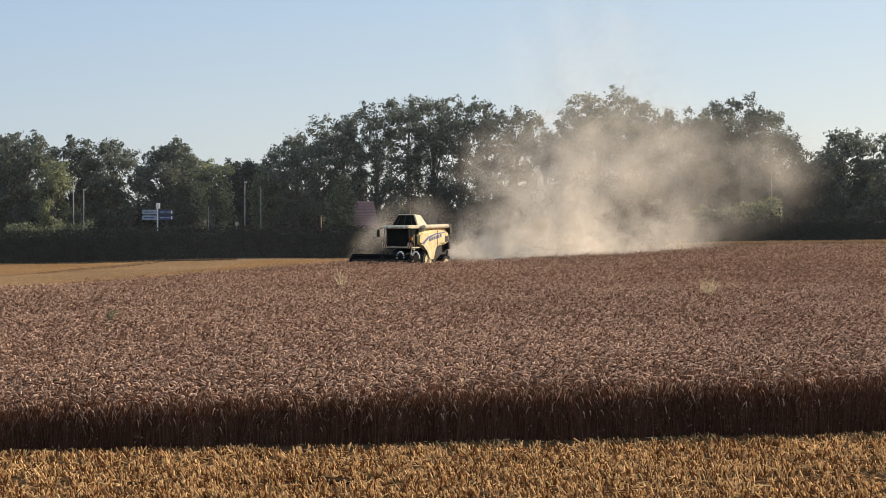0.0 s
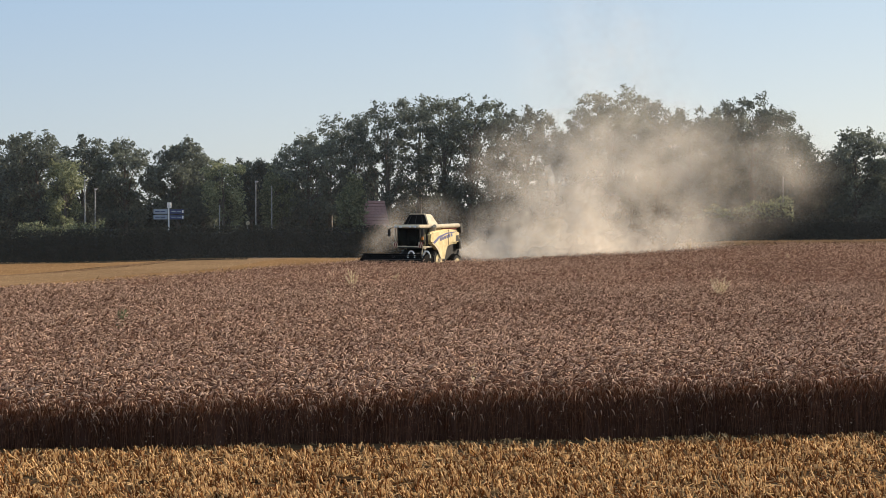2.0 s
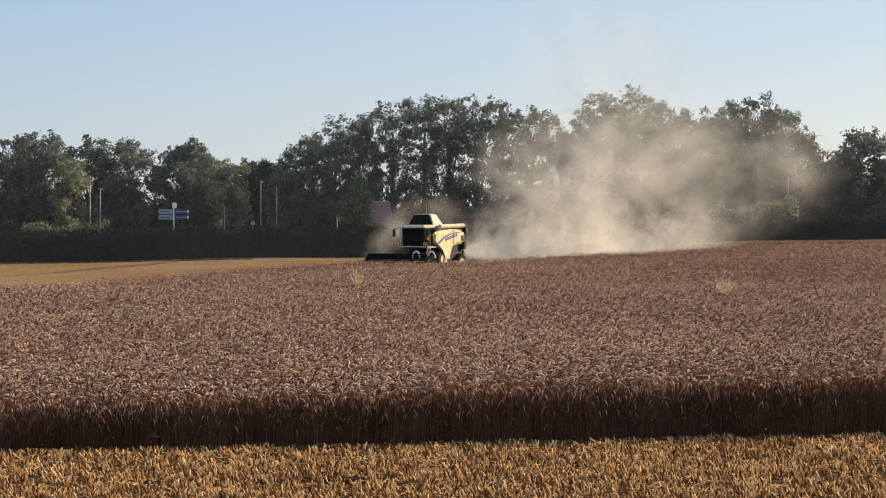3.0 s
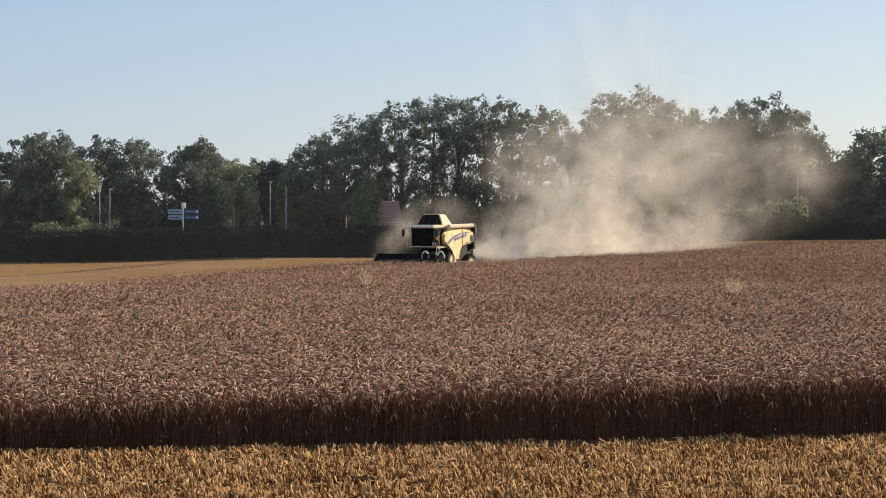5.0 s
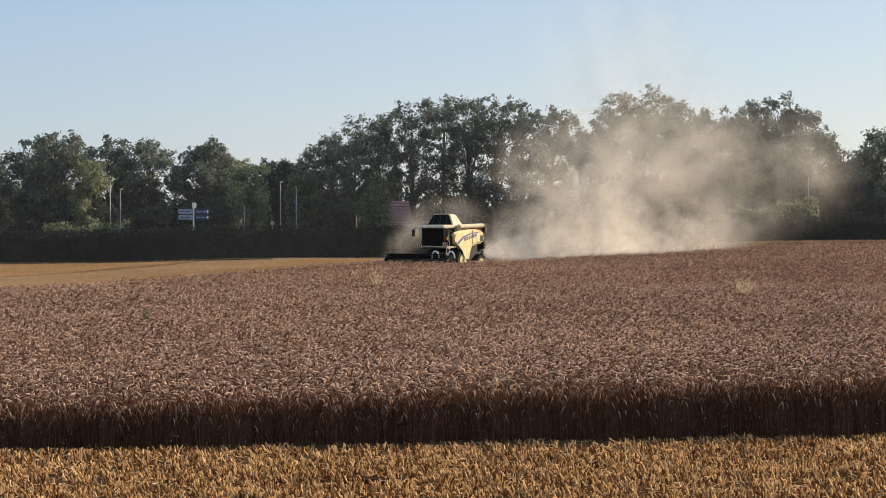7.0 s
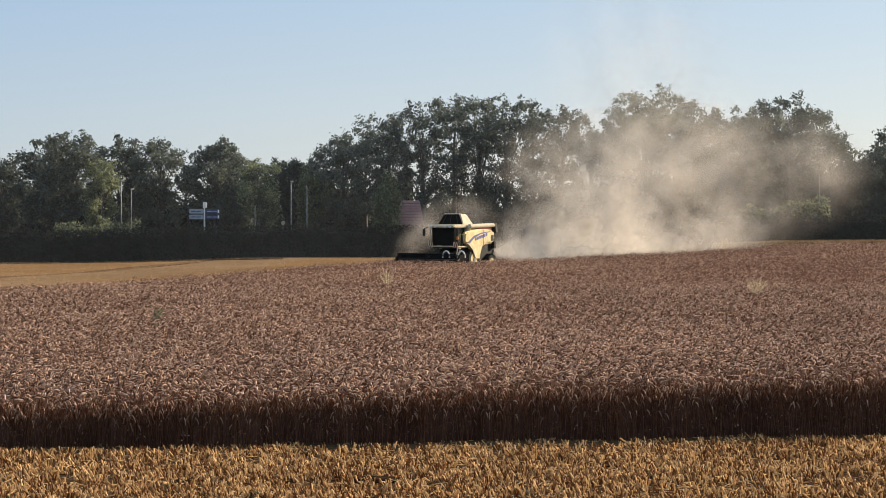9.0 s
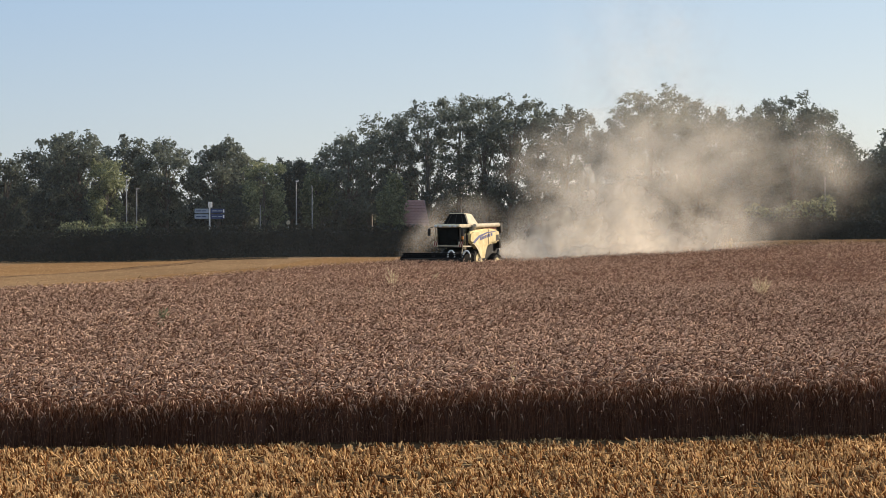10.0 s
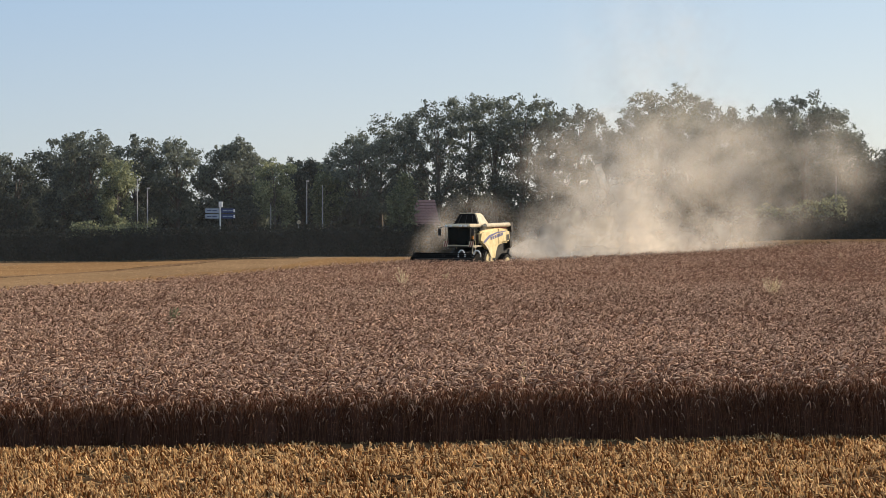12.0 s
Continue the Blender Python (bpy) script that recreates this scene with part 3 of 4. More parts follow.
# ---- hedge and undergrowth ----
def leaf_bank(name, x0, x1, y, deep, low, high, count, seed, mat, leaf, label, category, rough=0.35):
    """A long bank of leaves over a dense core, near-black for the shade inside."""
    r = np.random.default_rng(seed)
    root = tagged(new(name), label, category, kind="stuff")
    x = r.uniform(x0, x1, count)
    wave = lambda q: 1 + rough * (0.5 * np.sin(q * 0.7 + seed) + 0.3 * np.sin(q * 1.9 + 2 * seed) + 0.35 * np.sin(q * 0.23))
    tall = low + (high - low) * np.clip(wave(x) - 0.5, 0, 1.3)
    u = r.uniform(0, 1, count) ** 0.8
    side = np.where(r.uniform(0, 1, count) < 0.72, -1, 1) * r.uniform(0.55, 1.08, count)
    yy = y + deep * side * np.sqrt(np.clip(1.05 - u ** 3, 0.05, 1))
    z = land(x, yy) + tall * u + r.normal(0, 0.08, count)
    array_part("foliage", *leaves(r, np.stack([x, yy, np.maximum(z, land(x, yy) + 0.1)], 1), leaf), mat, root)
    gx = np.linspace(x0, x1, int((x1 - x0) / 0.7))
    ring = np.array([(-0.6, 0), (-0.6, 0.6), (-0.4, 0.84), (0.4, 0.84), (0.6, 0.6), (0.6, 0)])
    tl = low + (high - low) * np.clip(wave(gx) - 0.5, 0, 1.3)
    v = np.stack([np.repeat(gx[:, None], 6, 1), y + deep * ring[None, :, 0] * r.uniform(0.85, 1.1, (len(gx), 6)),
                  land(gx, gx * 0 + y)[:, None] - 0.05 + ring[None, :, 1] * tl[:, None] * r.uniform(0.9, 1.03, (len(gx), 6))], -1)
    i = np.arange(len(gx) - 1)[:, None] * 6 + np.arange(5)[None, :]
    array_part("shade_core", v.reshape(-1, 3), np.stack([i, i + 1, i + 7, i + 6], -1).reshape(-1, 4), HEDGE, root)
    return root


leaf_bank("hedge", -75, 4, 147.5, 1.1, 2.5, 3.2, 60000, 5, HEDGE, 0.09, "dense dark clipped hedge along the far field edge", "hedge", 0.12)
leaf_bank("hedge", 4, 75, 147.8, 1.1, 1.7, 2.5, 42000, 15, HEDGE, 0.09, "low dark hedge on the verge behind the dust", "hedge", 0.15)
# low dark strip added in place of the shadow along the hedge foot
leaf_bank("hedge_shadow_strip", -62, -15, 139.5, 0.35, 0.09, 0.15, 9000, 21, HEDGE, 0.035, "low dark leaf strip painting the hedge foot's shadow across the stubble", "grass", 0.5)
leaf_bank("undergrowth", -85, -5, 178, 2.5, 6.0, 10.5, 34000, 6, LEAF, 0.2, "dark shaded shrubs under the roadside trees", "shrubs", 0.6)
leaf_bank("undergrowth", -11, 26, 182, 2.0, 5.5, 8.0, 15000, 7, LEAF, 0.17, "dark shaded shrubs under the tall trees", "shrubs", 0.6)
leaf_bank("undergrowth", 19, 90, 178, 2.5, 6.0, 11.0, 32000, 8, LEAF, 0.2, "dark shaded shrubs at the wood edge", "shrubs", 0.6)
leaf_bank("shrub_row", -37, -29, 149.6, 0.8, 3.2, 4.0, 2200, 9, PALE_LEAF, 0.13, "pale green bushes behind the hedge, sunlight painted into their leaves", "shrubs", 0.5)
leaf_bank("shrub_row", 26, 34, 151, 1.2, 2.8, 3.9, 2600, 10, PALE_LEAF, 0.15, "pale green bushes above the hedge, sunlight painted into their leaves", "shrubs", 0.6)


# ---- house among the trees ----
house = tagged(new("house"), "small brick house with red tiled roofs behind trees", "house")
house.matrix_world = pose(-5.0, 159.5, float(land(-5.0, 159.5)) - 0.5, 0, 0, 102)
part("wall", block(-2.5, 2.5, -1.05, 1.05, 0.3, 3.4, 0.03), BRICK, house)
roof = part("roof", profile([(-2.9, 3.1), (2.9, 3.1), (0, 5.75)], -1.2, 1.2, 0.04), ROOF_TILE, house, "weathered red tiled gable roof")
for k in range(9):
    u = -2.75 + 0.3 * k
    part("tile_course", block(u - 0.03, u + 0.03, -1.21, 1.21, 3.1 + (u + 2.9) * 0.914, 3.14 + (u + 2.9) * 0.914, 0.01), ROOF_TILE, roof)
part("chimney", block(0.2, 0.6, 0.5, 0.85, 4.6, 6.0, 0.02), BRICK, roof)
for wy in (-0.5, 0.5):
    win = part("window", block(-2.56, -2.46, wy - 0.4, wy + 0.4, 1.1, 2.4, 0.015), WHITE, house)
    part("pane", block(-2.575, -2.55, wy - 0.33, wy + 0.33, 1.18, 2.32, 0.004), BLACK, win)


# ---- lamp posts ----
def lamp_post(x, y, tall, arm, label):
    root = tagged(new("street_lamp"), label, "street lamp", "lamp posts")
    root.location = (x, y, float(land(x, y)))
    part("pole", rod((0, 0, 0), (0, 0, tall), 0.055, 0.04, 10), STEEL, root)
    part("base_collar", rod((0, 0, 0), (0, 0, 0.6), 0.11, 0.11, 10), STEEL, root)
    head = part("lamp_head", block(-0.07, 0.14 * arm + 0.1, -0.10, 0.10, tall - 0.03, tall + 0.08, 0.03), STEEL, root)
    part("diffuser", block(-0.04, 0.10 * arm + 0.08, -0.09, 0.09, tall - 0.06, tall - 0.028, 0.01), WHITE, head)


lamp_post(-31.34, 152, 7.41, 1, "slim grey street lamp standing behind the hedge")
lamp_post(-30.60, 153, 6.59, 1, "slim grey street lamp standing behind the hedge")
lamp_post(-15.55, 152, 6.95, 1, "slim grey street lamp standing behind the hedge")
lamp_post(-14.17, 153, 6.5, -1, "slim grey street lamp standing behind the hedge")


# a thin post and a small pale plate behind the hedge
thin = tagged(new("thin_post"), "thin grey metal post behind the hedge", "post")
thin.location = (-18.9, 152, 0)
part("pole", rod((0, 0, 0), (0, 0, 5.2), 0.045, 0.04, 8), STEEL, thin)
thin2 = tagged(new("thin_post"), "thin grey metal post beyond the dust", "post")
thin2.location = (34.7, 158, float(land(34.7, 158)))
part("pole", rod((0, 0, 0), (0, 0, 6.0), 0.045, 0.04, 8), STEEL, thin2)
plate = tagged(new("traffic_sign"), "small pale tilted traffic sign above the hedge", "sign")
plate.location = (-16.3, 152, 0)
part("pole", rod((0, 0, 0), (0, 0, 3.7), 0.035, 0.035, 8), STEEL, plate)
part("sign_plate", rod((0.02, -0.06, 3.55), (0.0, -0.03, 3.56), 0.2, 0.2, 20), CREAM, plate)

# ---- signpost with finger boards ----
signpost = tagged(new("signpost"), "white signpost with four blue direction boards", "signpost")
signpost.location = (-23.3, 150, 0)
part("pole", rod((0, 0, 0), (0, 0, 5.3), 0.07, 0.07, 12), WHITE, signpost)
part("cap_box", block(-0.13, 0.23, -0.13, 0.13, 4.93, 5.45, 0.03), WHITE, signpost)
for side, mat in ((-1, SIGN_PALE), (1, SIGN_BLUE)):
    for z in (4.62, 4.10):
        a, b = (-1.38, -0.10) if side < 0 else (0.10, 1.38)
        board = part("finger_board", block(a, b, -0.05, 0.03, z - 0.21, z + 0.21, 0.015), mat, signpost,
                     "pale blue board" if side < 0 else "blue board with a white end")
        for k in range(2):
            u = a + 0.15 + k * 0.5
            part("line_of_writing", block(u, u + 0.42, -0.058, -0.046, z - 0.04, z + 0.04, 0.003), SIGN_BLUE if side < 0 else SIGN_PALE, board)
        if side > 0:
            part("arrow_end", block(b - 0.16, b - 0.02, -0.062, -0.046, z - 0.14, z + 0.14, 0.01), WHITE, board)


# ---- combine harvester ----
harvester = tagged(new("combine_harvester"), "dusty yellow combine harvester cutting wheat with its header lowered", "combine harvester")
harvester.matrix_world = pose(HOME.x, HOME.y, 0, 0, 0, TURN)
H = harvester


def wheel(x, y, radius, width, label):
    side = 1 if y > 0 else -1
    bm = rod((x, y - width / 2, radius), (x, y + width / 2, radius), radius, radius, 32)
    bmesh.ops.bevel(bm, geom=[e for e in bm.edges if len(e.link_faces) == 2 and e.calc_face_angle(0) > 1], offset=radius * 0.12, segments=3, affect="EDGES")
    w = part("wheel", bm, RUBBER, H, label)
    part("rim", rod((x, y + side * width * 0.42, radius), (x, y + side * (width * 0.5 + 0.015), radius), radius * 0.5, radius * 0.56, 28), YELLOW, w)
    part("hub", rod((x, y + side * width * 0.4, radius), (x, y + side * (width * 0.5 + 0.08), radius), radius * 0.17, radius * 0.14, 16), GREY, w)
    lug = bmesh.new()
    for k in range(20):
        a = k * math.tau / 20
        for sgn in (-1, 1):
            p = Vector((x + math.cos(a) * radius, y + sgn * width * 0.24, radius + math.sin(a) * radius))
            r = bmesh.ops.create_cube(lug, size=1)
            m = Matrix.Translation(p) @ Matrix.Rotation(-a, 4, "Y") @ Matrix.Rotation(0.6 * sgn, 4, "X") @ Matrix.Diagonal((0.09, width * 0.5, 0.07, 1))
            bmesh.ops.transform(lug, matrix=m, verts=r["verts"])
    part("tread", lug, RUBBER, w)


for sy_ in (-1.02, 1.02):
    wheel(0.0, sy_, 0.88, 0.6, "large front tyre caked with dust")
    wheel(-2.9, sy_, 0.62, 0.5, "small rear steering tyre")
part("front_axle", rod((0, -0.9, 0.88), (0, 0.9, 0.88), 0.14, 0.14, 12), BLACK, H)
part("rear_axle", rod((-2.9, -0.9, 0.62), (-2.9, 0.9, 0.62), 0.1, 0.1, 12), BLACK, H)
part("chassis", profile([(0.9, 0.75), (0.9, 2.0), (-3.2, 2.9), (-3.4, 1.5), (-2.6, 1.0), (-1.0, 0.6)], -0.9, 0.9, 0.04), BLACK, H)

# side covers with the curved lower edge over the wheels
SIDE = [(0.9, 2.98), (1.4, 2.86), (1.52, 2.4), (1.5, 2.12), (1.05, 2.02), (0.45, 1.66), (0.1, 1.2), (-0.05, 0.86), (-0.85, 0.84), (-1.02, 1.4), (-1.3, 1.85),
        (-2.0, 2.02), (-2.95, 2.05), (-3.15, 2.4), (-3.05, 3.02), (-1.4, 3.16)]
for y0, y1 in ((-1.32, -0.92), (1.02, 1.4)):
    panel = part("side_panel", profile(SIDE, y0, y1, 0.13), YELLOW, H, "curved dusty yellow side cover")
    yo, sg = (y1, 1) if y1 > 0 else (y0, -1)
    a, b = sorted((yo + sg * 0.002, yo + sg * 0.016))
    part("decal_sweep", profile([(0.95, 2.02), (1.0, 2.2), (0.2, 2.62), (-1.0, 2.86), (-2.4, 2.95), (-2.4, 2.9), (-1.0, 2.76), (0.1, 2.46), (0.7, 2.12)], a, b, 0.003), BLUE, panel, "faded blue sweeping stripe")
    for k in range(6):
        u = -0.05 - 0.33 * k
        z = 2.42 + 0.06 * k
        part("decal_bar", profile([(u, z - 0.15), (u - 0.22, z - 0.11), (u - 0.18, z + 0.11), (u + 0.04, z + 0.07)], a, b + 0.004, 0.003), BLUE, panel)
    # cream strip paints the highlight along the cover's leg edge
    part("panel_edge_highlight", profile([(1.3, 2.1), (0.9, 1.98), (0.35, 1.6), (-0.1, 1.0), (-0.2, 1.0), (0.2, 1.68), (0.8, 2.1)], a, b, 0.003), CREAM, panel)
    part("panel_seam", profile([(-1.28, 1.95), (-1.33, 1.95), (-1.3, 3.1), (-1.25, 3.1)], a, b, 0.003), BLACK, panel)
    part("rear_louvre", profile([(-2.5, 2.2), (-2.95, 2.25), (-2.9, 2.68), (-2.5, 2.66)], a, b, 0.003), BLACK, panel)
part("upper_deck", block(-3.0, 0.7, -1.15, 1.15, 2.9, 3.2, 0.05), CREAM, H, "dusty cream engine deck")
part("red_reflector", block(-2.9, -0.6, 1.16, 1.28, 3.12, 3.2, 0.01), RED, H)
part("intake_screen", block(1.5, 1.62, 0.96, 1.26, 1.95, 2.7, 0.03), BLACK, H)
part("straw_hood", profile([(-3.0, 2.95), (-3.0, 1.1), (-3.6, 0.95), (-4.0, 1.5), (-3.7, 2.7)], -0.9, 0.9, 0.06), BLACK, H, "black straw hood and chopper")
part("chopper_tail", profile([(-3.6, 1.2), (-4.2, 0.95), (-4.25, 1.1), (-3.75, 1.6)], -1.0, 1.0, 0.03), GREY, H)
part("tail_lamp_box", block(-3.75, -3.4, 0.88, 1.2, 1.65, 2.25, 0.04), BLACK, H)

# grain tank with raised folding covers
bm = bmesh.new()
low = [bm.verts.new(p) for p in ((0.75, -1.4, 3.18), (0.75, 0.95, 3.18), (-1.0, 0.95, 3.18), (-1.0, -1.4, 3.18))]
high = [bm.verts.new(p) for p in ((0.32, -0.9, 4.25), (0.32, 0.35, 4.25), (-0.65, 0.35, 4.2), (-0.65, -0.9, 4.2))]
for k in range(4):
    bm.faces.new((low[k], low[(k + 1) % 4], high[(k + 1) % 4], high[k]))
bm.faces.new(high)
bm.faces.new(low[::-1])
bmesh.ops.recalc_face_normals(bm, faces=bm.faces[:])
bmesh.ops.bevel(bm, geom=bm.edges[:], offset=0.05, segments=2, affect="EDGES")
tank = part("grain_tank", bm, CREAM, H, "cream grain tank with raised covers")
bm = bmesh.new()
bm.faces.new([bm.verts.new(p) for p in ((0.74, -1.32, 3.26), (0.74, 0.87, 3.26), (0.40, 0.33, 4.16), (0.40, -0.88, 4.16))])
r = bmesh.ops.extrude_face_region(bm, geom=bm.faces[:])
bmesh.ops.translate(bm, vec=(0.07, 0, 0.03), verts=[v for v in r["geom"] if isinstance(v, bmesh.types.BMVert)])
bmesh.ops.recalc_face_normals(bm, faces=bm.faces[:])
part("tank_screen", bm, TANK, tank, "dark mesh screen of the tank")
for y in (-0.95, -0.25, 0.45):
    part("tank_rib", rod((0.86, y * 1.0, 3.3), (0.52, y * 0.62 - 0.1, 4.1), 0.025, 0.025, 6), BLACK, tank)
part("tank_rim", rod((0.40, -0.9, 4.22), (0.40, 0.35, 4.22), 0.04, 0.04, 8), CREAM, tank)

# unloading auger folded back along the top
auger = part("unloading_auger", rod((0.6, 1.28, 3.32), (-3.1, 1.32, 3.40), 0.16, 0.16, 20), CREAM, H, "long cream unloading tube folded back")
part("spout", profile([(-2.95, 3.55), (-3.4, 3.55), (-3.5, 2.85), (-3.15, 2.8)], 1.17, 1.48, 0.04), BLACK, auger, "black rubber spout")
part("elbow", rod((0.62, 1.28, 3.34), (0.55, 1.1, 2.95), 0.15, 0.15, 16), CREAM, auger)

# cab
part("cab_floor", block(0.75, 2.35, -0.85, 1.0, 1.74, 1.9, 0.04), BLACK, H)
part("cab_roof", profile([(0.5, 3.22), (2.55, 3.2), (2.7, 3.28), (2.5, 3.44), (0.6, 3.46)], -0.98, 1.12, 0.05), CREAM, H, "dusty cream cab roof")
for x, y in ((0.8, -0.82), (0.8, 0.97), (2.2, -0.82), (2.2, 0.97)):
    part("cab_pillar", rod((x, y, 1.88), (x + 0.1, y, 3.24), 0.05, 0.05, 8), BLACK, H)
part("windscreen", profile([(2.26, 1.95), (2.36, 3.2), (2.40, 3.2), (2.30, 1.95)], -0.77, 0.93, 0.006), GLASS, H, "tinted curved windscreen")
for y0, y1 in ((-0.85, -0.82), (0.97, 1.0)):
    part("side_window", profile([(0.86, 1.95), (2.16, 1.95), (2.24, 3.2), (0.92, 3.2)], y0, y1, 0.004), GLASS, H)
part("cab_back", block(0.72, 0.8, -0.8, 0.95, 1.9, 3.22, 0.02), BLACK, H)
part("driver_seat", profile([(1.1, 1.9), (1.6, 1.9), (1.6, 2.3), (1.25, 2.36), (1.15, 2.95), (1.02, 2.95)], -0.25, 0.25, 0.04), BLACK, H, "empty black seat")
part("steering_column", rod((1.95, 0, 1.9), (1.8, 0, 2.5), 0.05, 0.04, 8), BLACK, H)
part("steering_wheel", rod((1.79, 0, 2.5), (1.77, 0, 2.53), 0.2, 0.2, 18), BLACK, H)
part("front_bumper", block(2.3, 2.42, -1.1, 1.1, 1.84, 1.92, 0.02), CREAM, H)
for y in (-0.8, -0.4, 0.4, 0.8):
    part("work_lamp", block(2.58, 2.72, y - 0.1, y + 0.1, 3.22, 3.36, 0.03), WHITE, H)
for sg in (-1, 1):
    arm = part("mirror_arm", rod((2.5, sg * 1.05, 3.25), (2.6, sg * 1.36, 3.15), 0.025, 0.025, 6), BLACK, H)
    part("mirror", block(2.53, 2.63, sg * 1.38 - 0.11, sg * 1.38 + 0.11, 2.6, 3.12, 0.03), BLACK, arm)
    y0, y1 = (-1.12, -0.74) if sg < 0 else (0.98, 1.36)
    board = part("warning_board", block(2.44, 2.48, y0, y1, 1.8, 2.2, 0.01), CREAM, H, "red and white striped board")
    for k in range(2):
        u = y0 + 0.03 + 0.17 * k
        bm = bmesh.new()
        bm.faces.new([bm.verts.new((2.484, yy, zz)) for yy, zz in ((u, 1.8), (u + 0.08, 1.8), (u + 0.08 + 0.13, 2.23), (u + 0.13, 2.23))])
        r = bmesh.ops.extrude_face_region(bm, geom=bm.faces[:])
        bmesh.ops.translate(bm, vec=(0.006, 0, 0), verts=[v for v in r["geom"] if isinstance(v, bmesh.types.BMVert)])
        bmesh.ops.recalc_face_normals(bm, faces=bm.faces[:])
        part("stripe", bm, RED, board)
ladder = part("ladder", rod((2.0, 1.15, 0.6), (1.75, 1.15, 1.9), 0.03, 0.03, 6), CREAM, H, "cream access ladder")
rod_b = rod((2.4, 1.15, 0.6), (2.15, 1.15, 1.9), 0.03, 0.03, 6)
part("ladder_rail", rod_b, CREAM, ladder)
for k in range(4):
    z = 0.75 + 0.32 * k
    part("rung", block(1.95 - 0.07 * k, 2.35 - 0.07 * k, 1.06, 1.24, z, z + 0.04, 0.01), CREAM, ladder)
part("handrail", rod((1.75, 1.12, 1.9), (1.7, 1.14, 2.8), 0.02, 0.02, 6), YELLOW, H)
part("grab_rail", rod((2.3, -0.95, 1.9), (2.42, -0.97, 3.2), 0.035, 0.035, 8), CREAM, H, "pale upright grab rail beside the cab")
part("marker_lamp", block(1.95, 2.1, 0.98, 1.14, 2.35, 2.6, 0.03), AMBER, H, "amber marker lamp")
part("lamp_bracket", block(1.7, 1.96, 1.0, 1.12, 2.2, 2.75, 0.02), BLACK, H)
part("platform_edge", block(0.9, 2.45, 0.9, 1.25, 1.8, 1.9, 0.02), CREAM, H)

# feeder house and header
part("feeder_house", profile([(1.0, 1.0), (1.0, 1.7), (3.3, 1.15), (3.3, 0.4)], -0.7, 0.7, 0.04), BLACK, H, "black sloping feeder house")
header = part("header", profile([(3.2, 0.25), (3.2, 1.32), (3.36, 1.32), (3.55, 0.4), (4.7, 0.22), (4.7, 0.16)], -2.6, 2.4, 0.02), TANK, H, "wide black cutting header")
for y0, y1 in ((-2.68, -2.58), (2.38, 2.48)):
    part("end_divider", profile([(3.2, 0.2), (3.2, 1.4), (4.1, 1.3), (5.4, 0.35), (5.5, 0.18)], y0, y1, 0.02), TANK, header)
part("auger_drum", rod((3.95, -2.55, 0.72), (3.95, 2.35, 0.72), 0.2, 0.2, 16), BLACK, header)
for k in range(14):
    y = -2.45 + 4.7 * k / 13
    part("auger_flight", rod((3.95 - 0.02, y - 0.02, 0.72), (3.95 + 0.02, y + 0.02, 0.72), 0.34, 0.34, 18), BLACK, header)
reel_c = (4.3, 0.95)
part("reel_shaft", rod((reel_c[0], -2.5, reel_c[1]), (reel_c[0], 2.3, reel_c[1]), 0.06, 0.06, 10), BLACK, header)
for k in range(6):
    a = k * math.tau / 6 + 0.3
    bx_, bz_ = reel_c[0] + 0.43 * math.cos(a), reel_c[1] + 0.43 * math.sin(a)
    bat = part("reel_bat", rod((bx_, -2.5, bz_), (bx_, 2.3, bz_), 0.04, 0.04, 6), TANK, header)
    bm = bmesh.new()
    for j in range(30):
        y = -2.42 + 4.62 * j / 29
        rod((bx_, y, bz_), (bx_ - 0.03, y, bz_ - 0.2), 0.01, 0.006, 4, bm)
    tagged(part("reel_tines", bm, BLACK, bat), kind="stuff")
for y in (-2.48, -0.1, 2.27):
    bm = bmesh.new()
    for k in range(6):
        a = k * math.tau / 6 + 0.3
        rod((reel_c[0], y, reel_c[1]), (reel_c[0] + 0.43 * math.cos(a), y, reel_c[1] + 0.43 * math.sin(a)), 0.025, 0.025, 6, bm)
    part("reel_spider", bm, BLACK, header)
for y in (0.95, 2.2):
    bm = bmesh.new()
    for k in range(18):
        a, b = math.pi * 1.15 * k / 18 - 0.1, math.pi * 1.15 * (k + 1) / 18 - 0.1
        rod((3.46, y + 0.28 * math.cos(a), 1.15 + 0.42 * math.sin(a)), (3.46, y + 0.28 * math.cos(b), 1.15 + 0.42 * math.sin(b)), 0.055, 0.055, 8, bm)
    part("hydraulic_hose", bm, WHITE, header, "pale looped hose")


# ---- dust and haze ----
def dust_amount(x, z):
    """Optical thickness of the whole cloud over the field."""
    g = lambda cx, cz, sx, sz, a: a * np.exp(-((x - cx) / sx) ** 2 - ((z - cz) / sz) ** 2)
    edge = x + 1.1 * np.sin(z * 0.8 + 0.6) + 0.7 * np.sin(z * 1.9) + 0.35 * np.sin(z * 4.3 + 1)
    d = (g(9.8, 0.8, 7.8, 2.4, 4.4) + g(12.0, 4.0, 6.2, 3.2, 0.95)) * ease(edge, 0.8, 7.0)
    d += (g(12.5, 8.0, 6.8, 3.2, 0.55) + g(17, 9.0, 5.0, 4.5, 0.40) + g(7.0, 8.0, 2.8, 3.4, 0.3)) * ease(edge, 0.5, 7.5)
    d += g(23.5, 6.8, 3.8, 4.0, 0.5) + g(29.0, 7.0, 4.0, 3.6, 0.32) + g(1.0, 4.4, 1.9, 1.3, 0.35) + g(19.0, 2.0, 4.5, 3.0, 0.45)
    return d


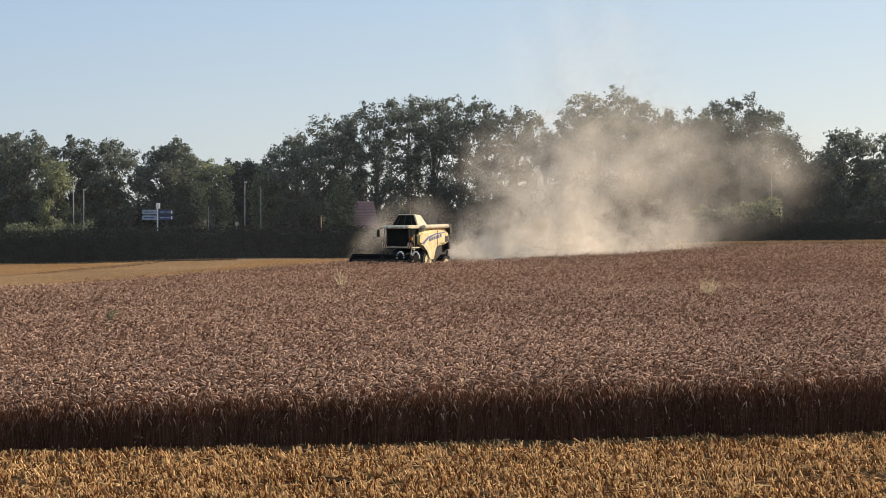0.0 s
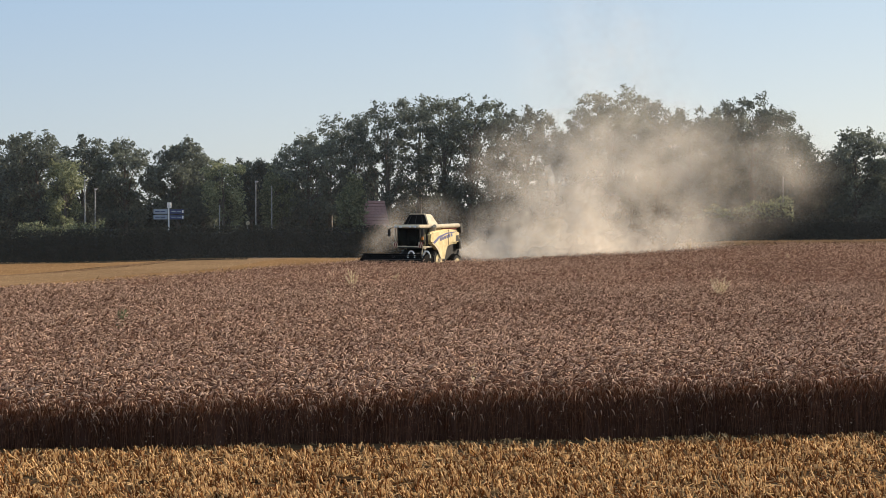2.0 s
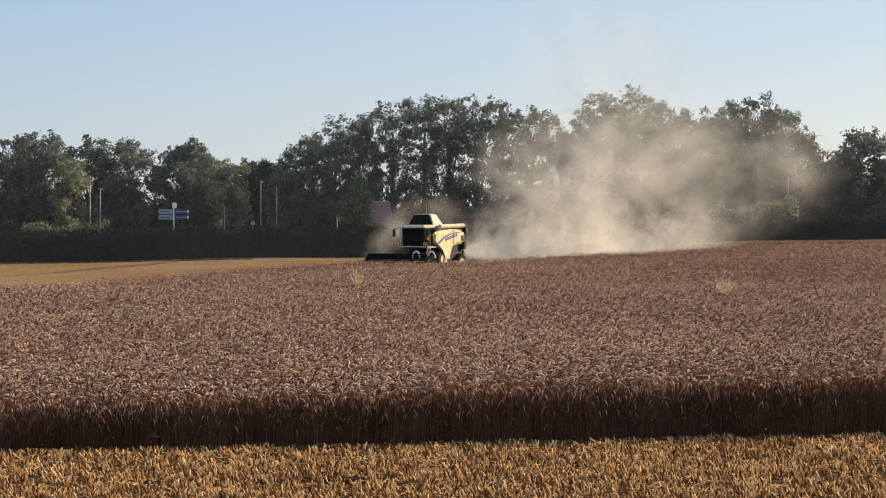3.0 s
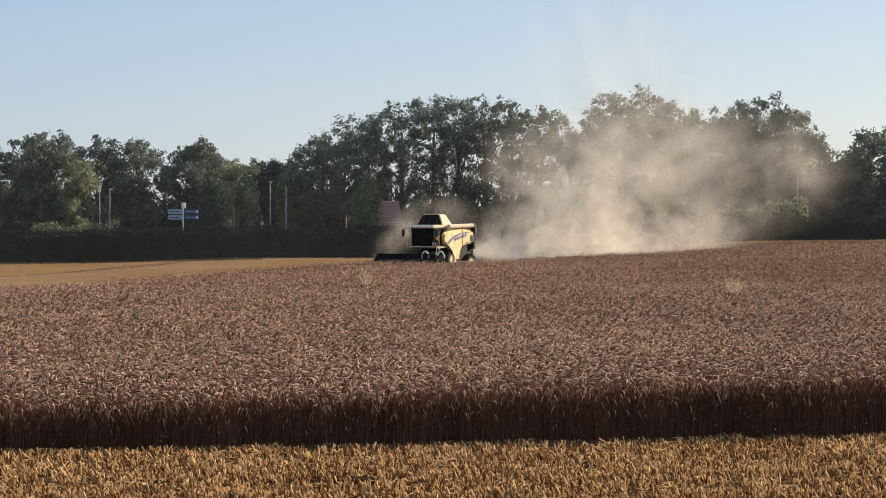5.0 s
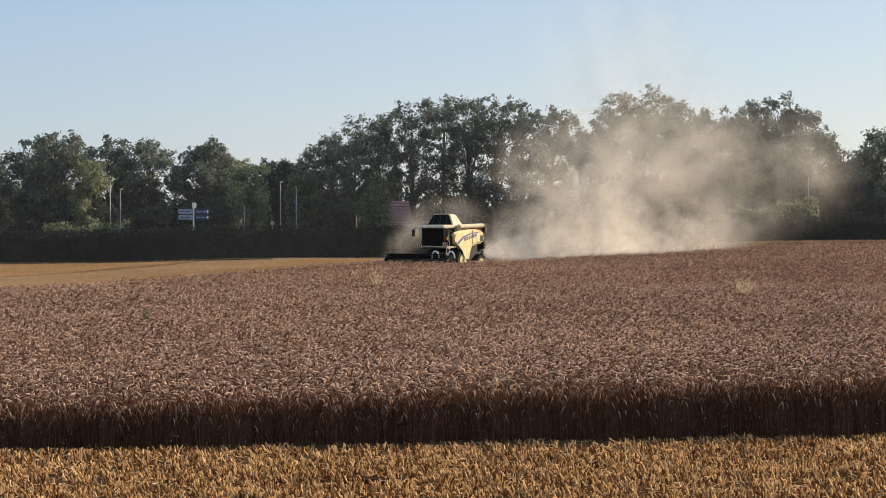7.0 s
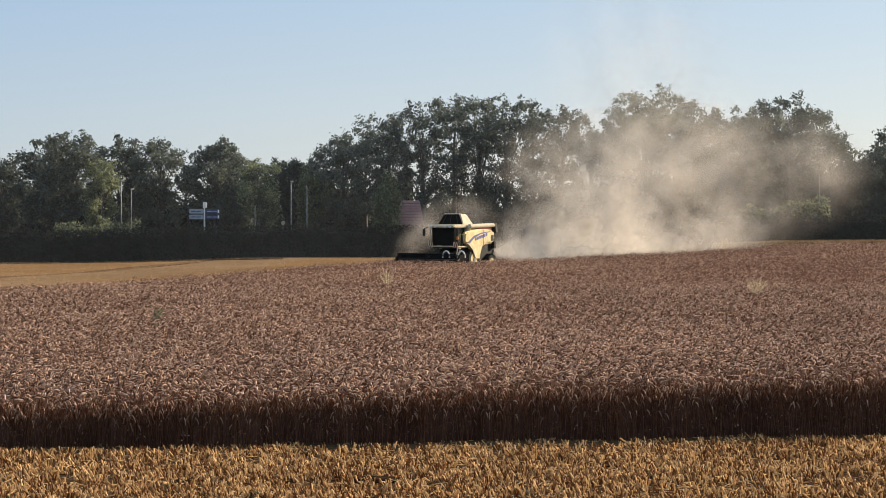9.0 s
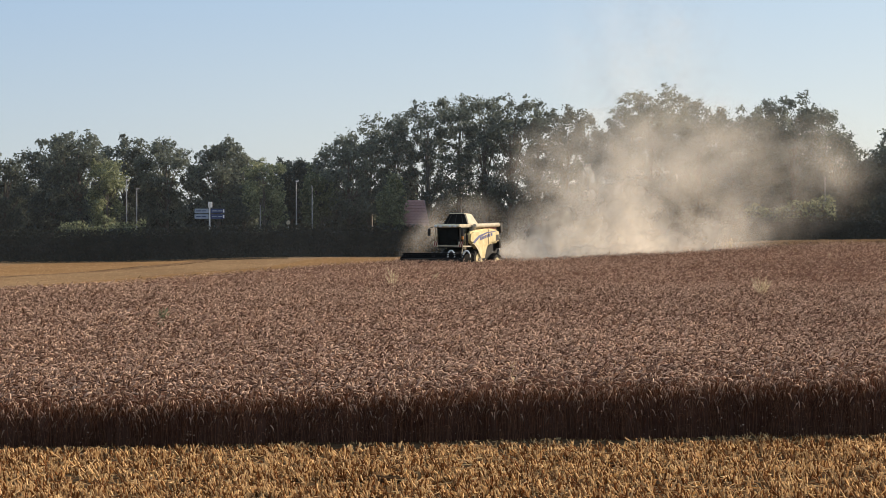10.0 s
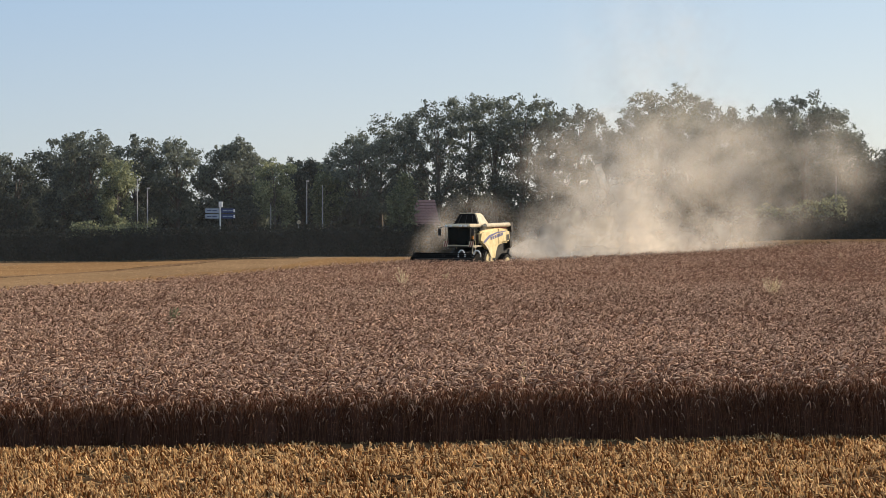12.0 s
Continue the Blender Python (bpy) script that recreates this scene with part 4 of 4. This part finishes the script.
dust = tagged(new("dust_cloud"), "pale beige dust cloud drifting behind the harvester", "dust", kind="stuff")
LAYERS = 6
for k in range(LAYERS):
    gx, gz = np.arange(-7, 39, 0.32), np.arange(-0.1, 25, 0.32)
    X, Z = np.meshgrid(gx, gz)
    y0 = 131.0 + 1.5 * k
    pts, dens = [], []
    amount = dust_amount(X, Z)
    amount = amount + 0.8 * np.exp(-((X + 3.3 - 0.35 * (Z - 1.5) - 0.3 * (k - 2.5)) / 0.85) ** 2 - ((Z - 2.3 - 0.3 * (k - 2.5)) / 1.9) ** 2)
    if k == 2:      # the faint plume that rises into the sky
        amount = amount + 1.25 * np.exp(-((X - 15.0) / 6.5) ** 2 - ((Z - 16.5) / 5.5) ** 2)
    for x, z, a in zip(X.ravel(), Z.ravel(), amount.ravel()):
        p = Vector((x * 0.16 + z * 0.05, k * 3.1, z * 0.17 - x * 0.03))
        big = noise.noise(p * 1.0) + 0.6 * noise.noise(p * 2.3) + 0.5 * noise.noise(p * 5.1) + 0.3 * noise.noise(p * 11)
        pts.append((x, y0 + 0.9 * noise.noise(Vector((x * 0.25, k * 5.0, z * 0.25))), z + float(land(x, y0))))
        t = max(0.0, a / LAYERS * (1 + (0.5 if z > 13 else 1.9) * big) - 0.012)
        dens.append(1 - math.exp(-t))
    idx = np.arange(X.size).reshape(X.shape)
    quads = np.stack([idx[:-1, :-1], idx[:-1, 1:], idx[1:, 1:], idx[1:, :-1]], -1).reshape(-1, 4)
    dens = np.array(dens)
    quads = quads[dens[quads].max(1) > 0.0]
    ob = array_part("dust_haze_veil", np.array(pts), quads, DUST, dust)
    ob.data.attributes.new("thickness", "FLOAT", "POINT").data.foreach_set("value", dens.astype(np.float32))
    ob.data.polygons.foreach_set("use_smooth", np.ones(len(ob.data.polygons), bool))
    tagged(ob, kind="stuff")

# thin bluish sheet added before hedge and trees to lift their darks like haze
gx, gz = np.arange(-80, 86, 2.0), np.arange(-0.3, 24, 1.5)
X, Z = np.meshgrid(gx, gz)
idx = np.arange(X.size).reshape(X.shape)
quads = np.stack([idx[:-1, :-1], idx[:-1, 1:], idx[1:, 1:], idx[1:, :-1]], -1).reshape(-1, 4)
ob = array_part("dust_haze_veil", np.stack([X, 140.8 + 0.4 * np.sin(X * 0.2), Z + land(X, X * 0 + 140.8)], -1).reshape(-1, 3), quads, HAZE, dust)
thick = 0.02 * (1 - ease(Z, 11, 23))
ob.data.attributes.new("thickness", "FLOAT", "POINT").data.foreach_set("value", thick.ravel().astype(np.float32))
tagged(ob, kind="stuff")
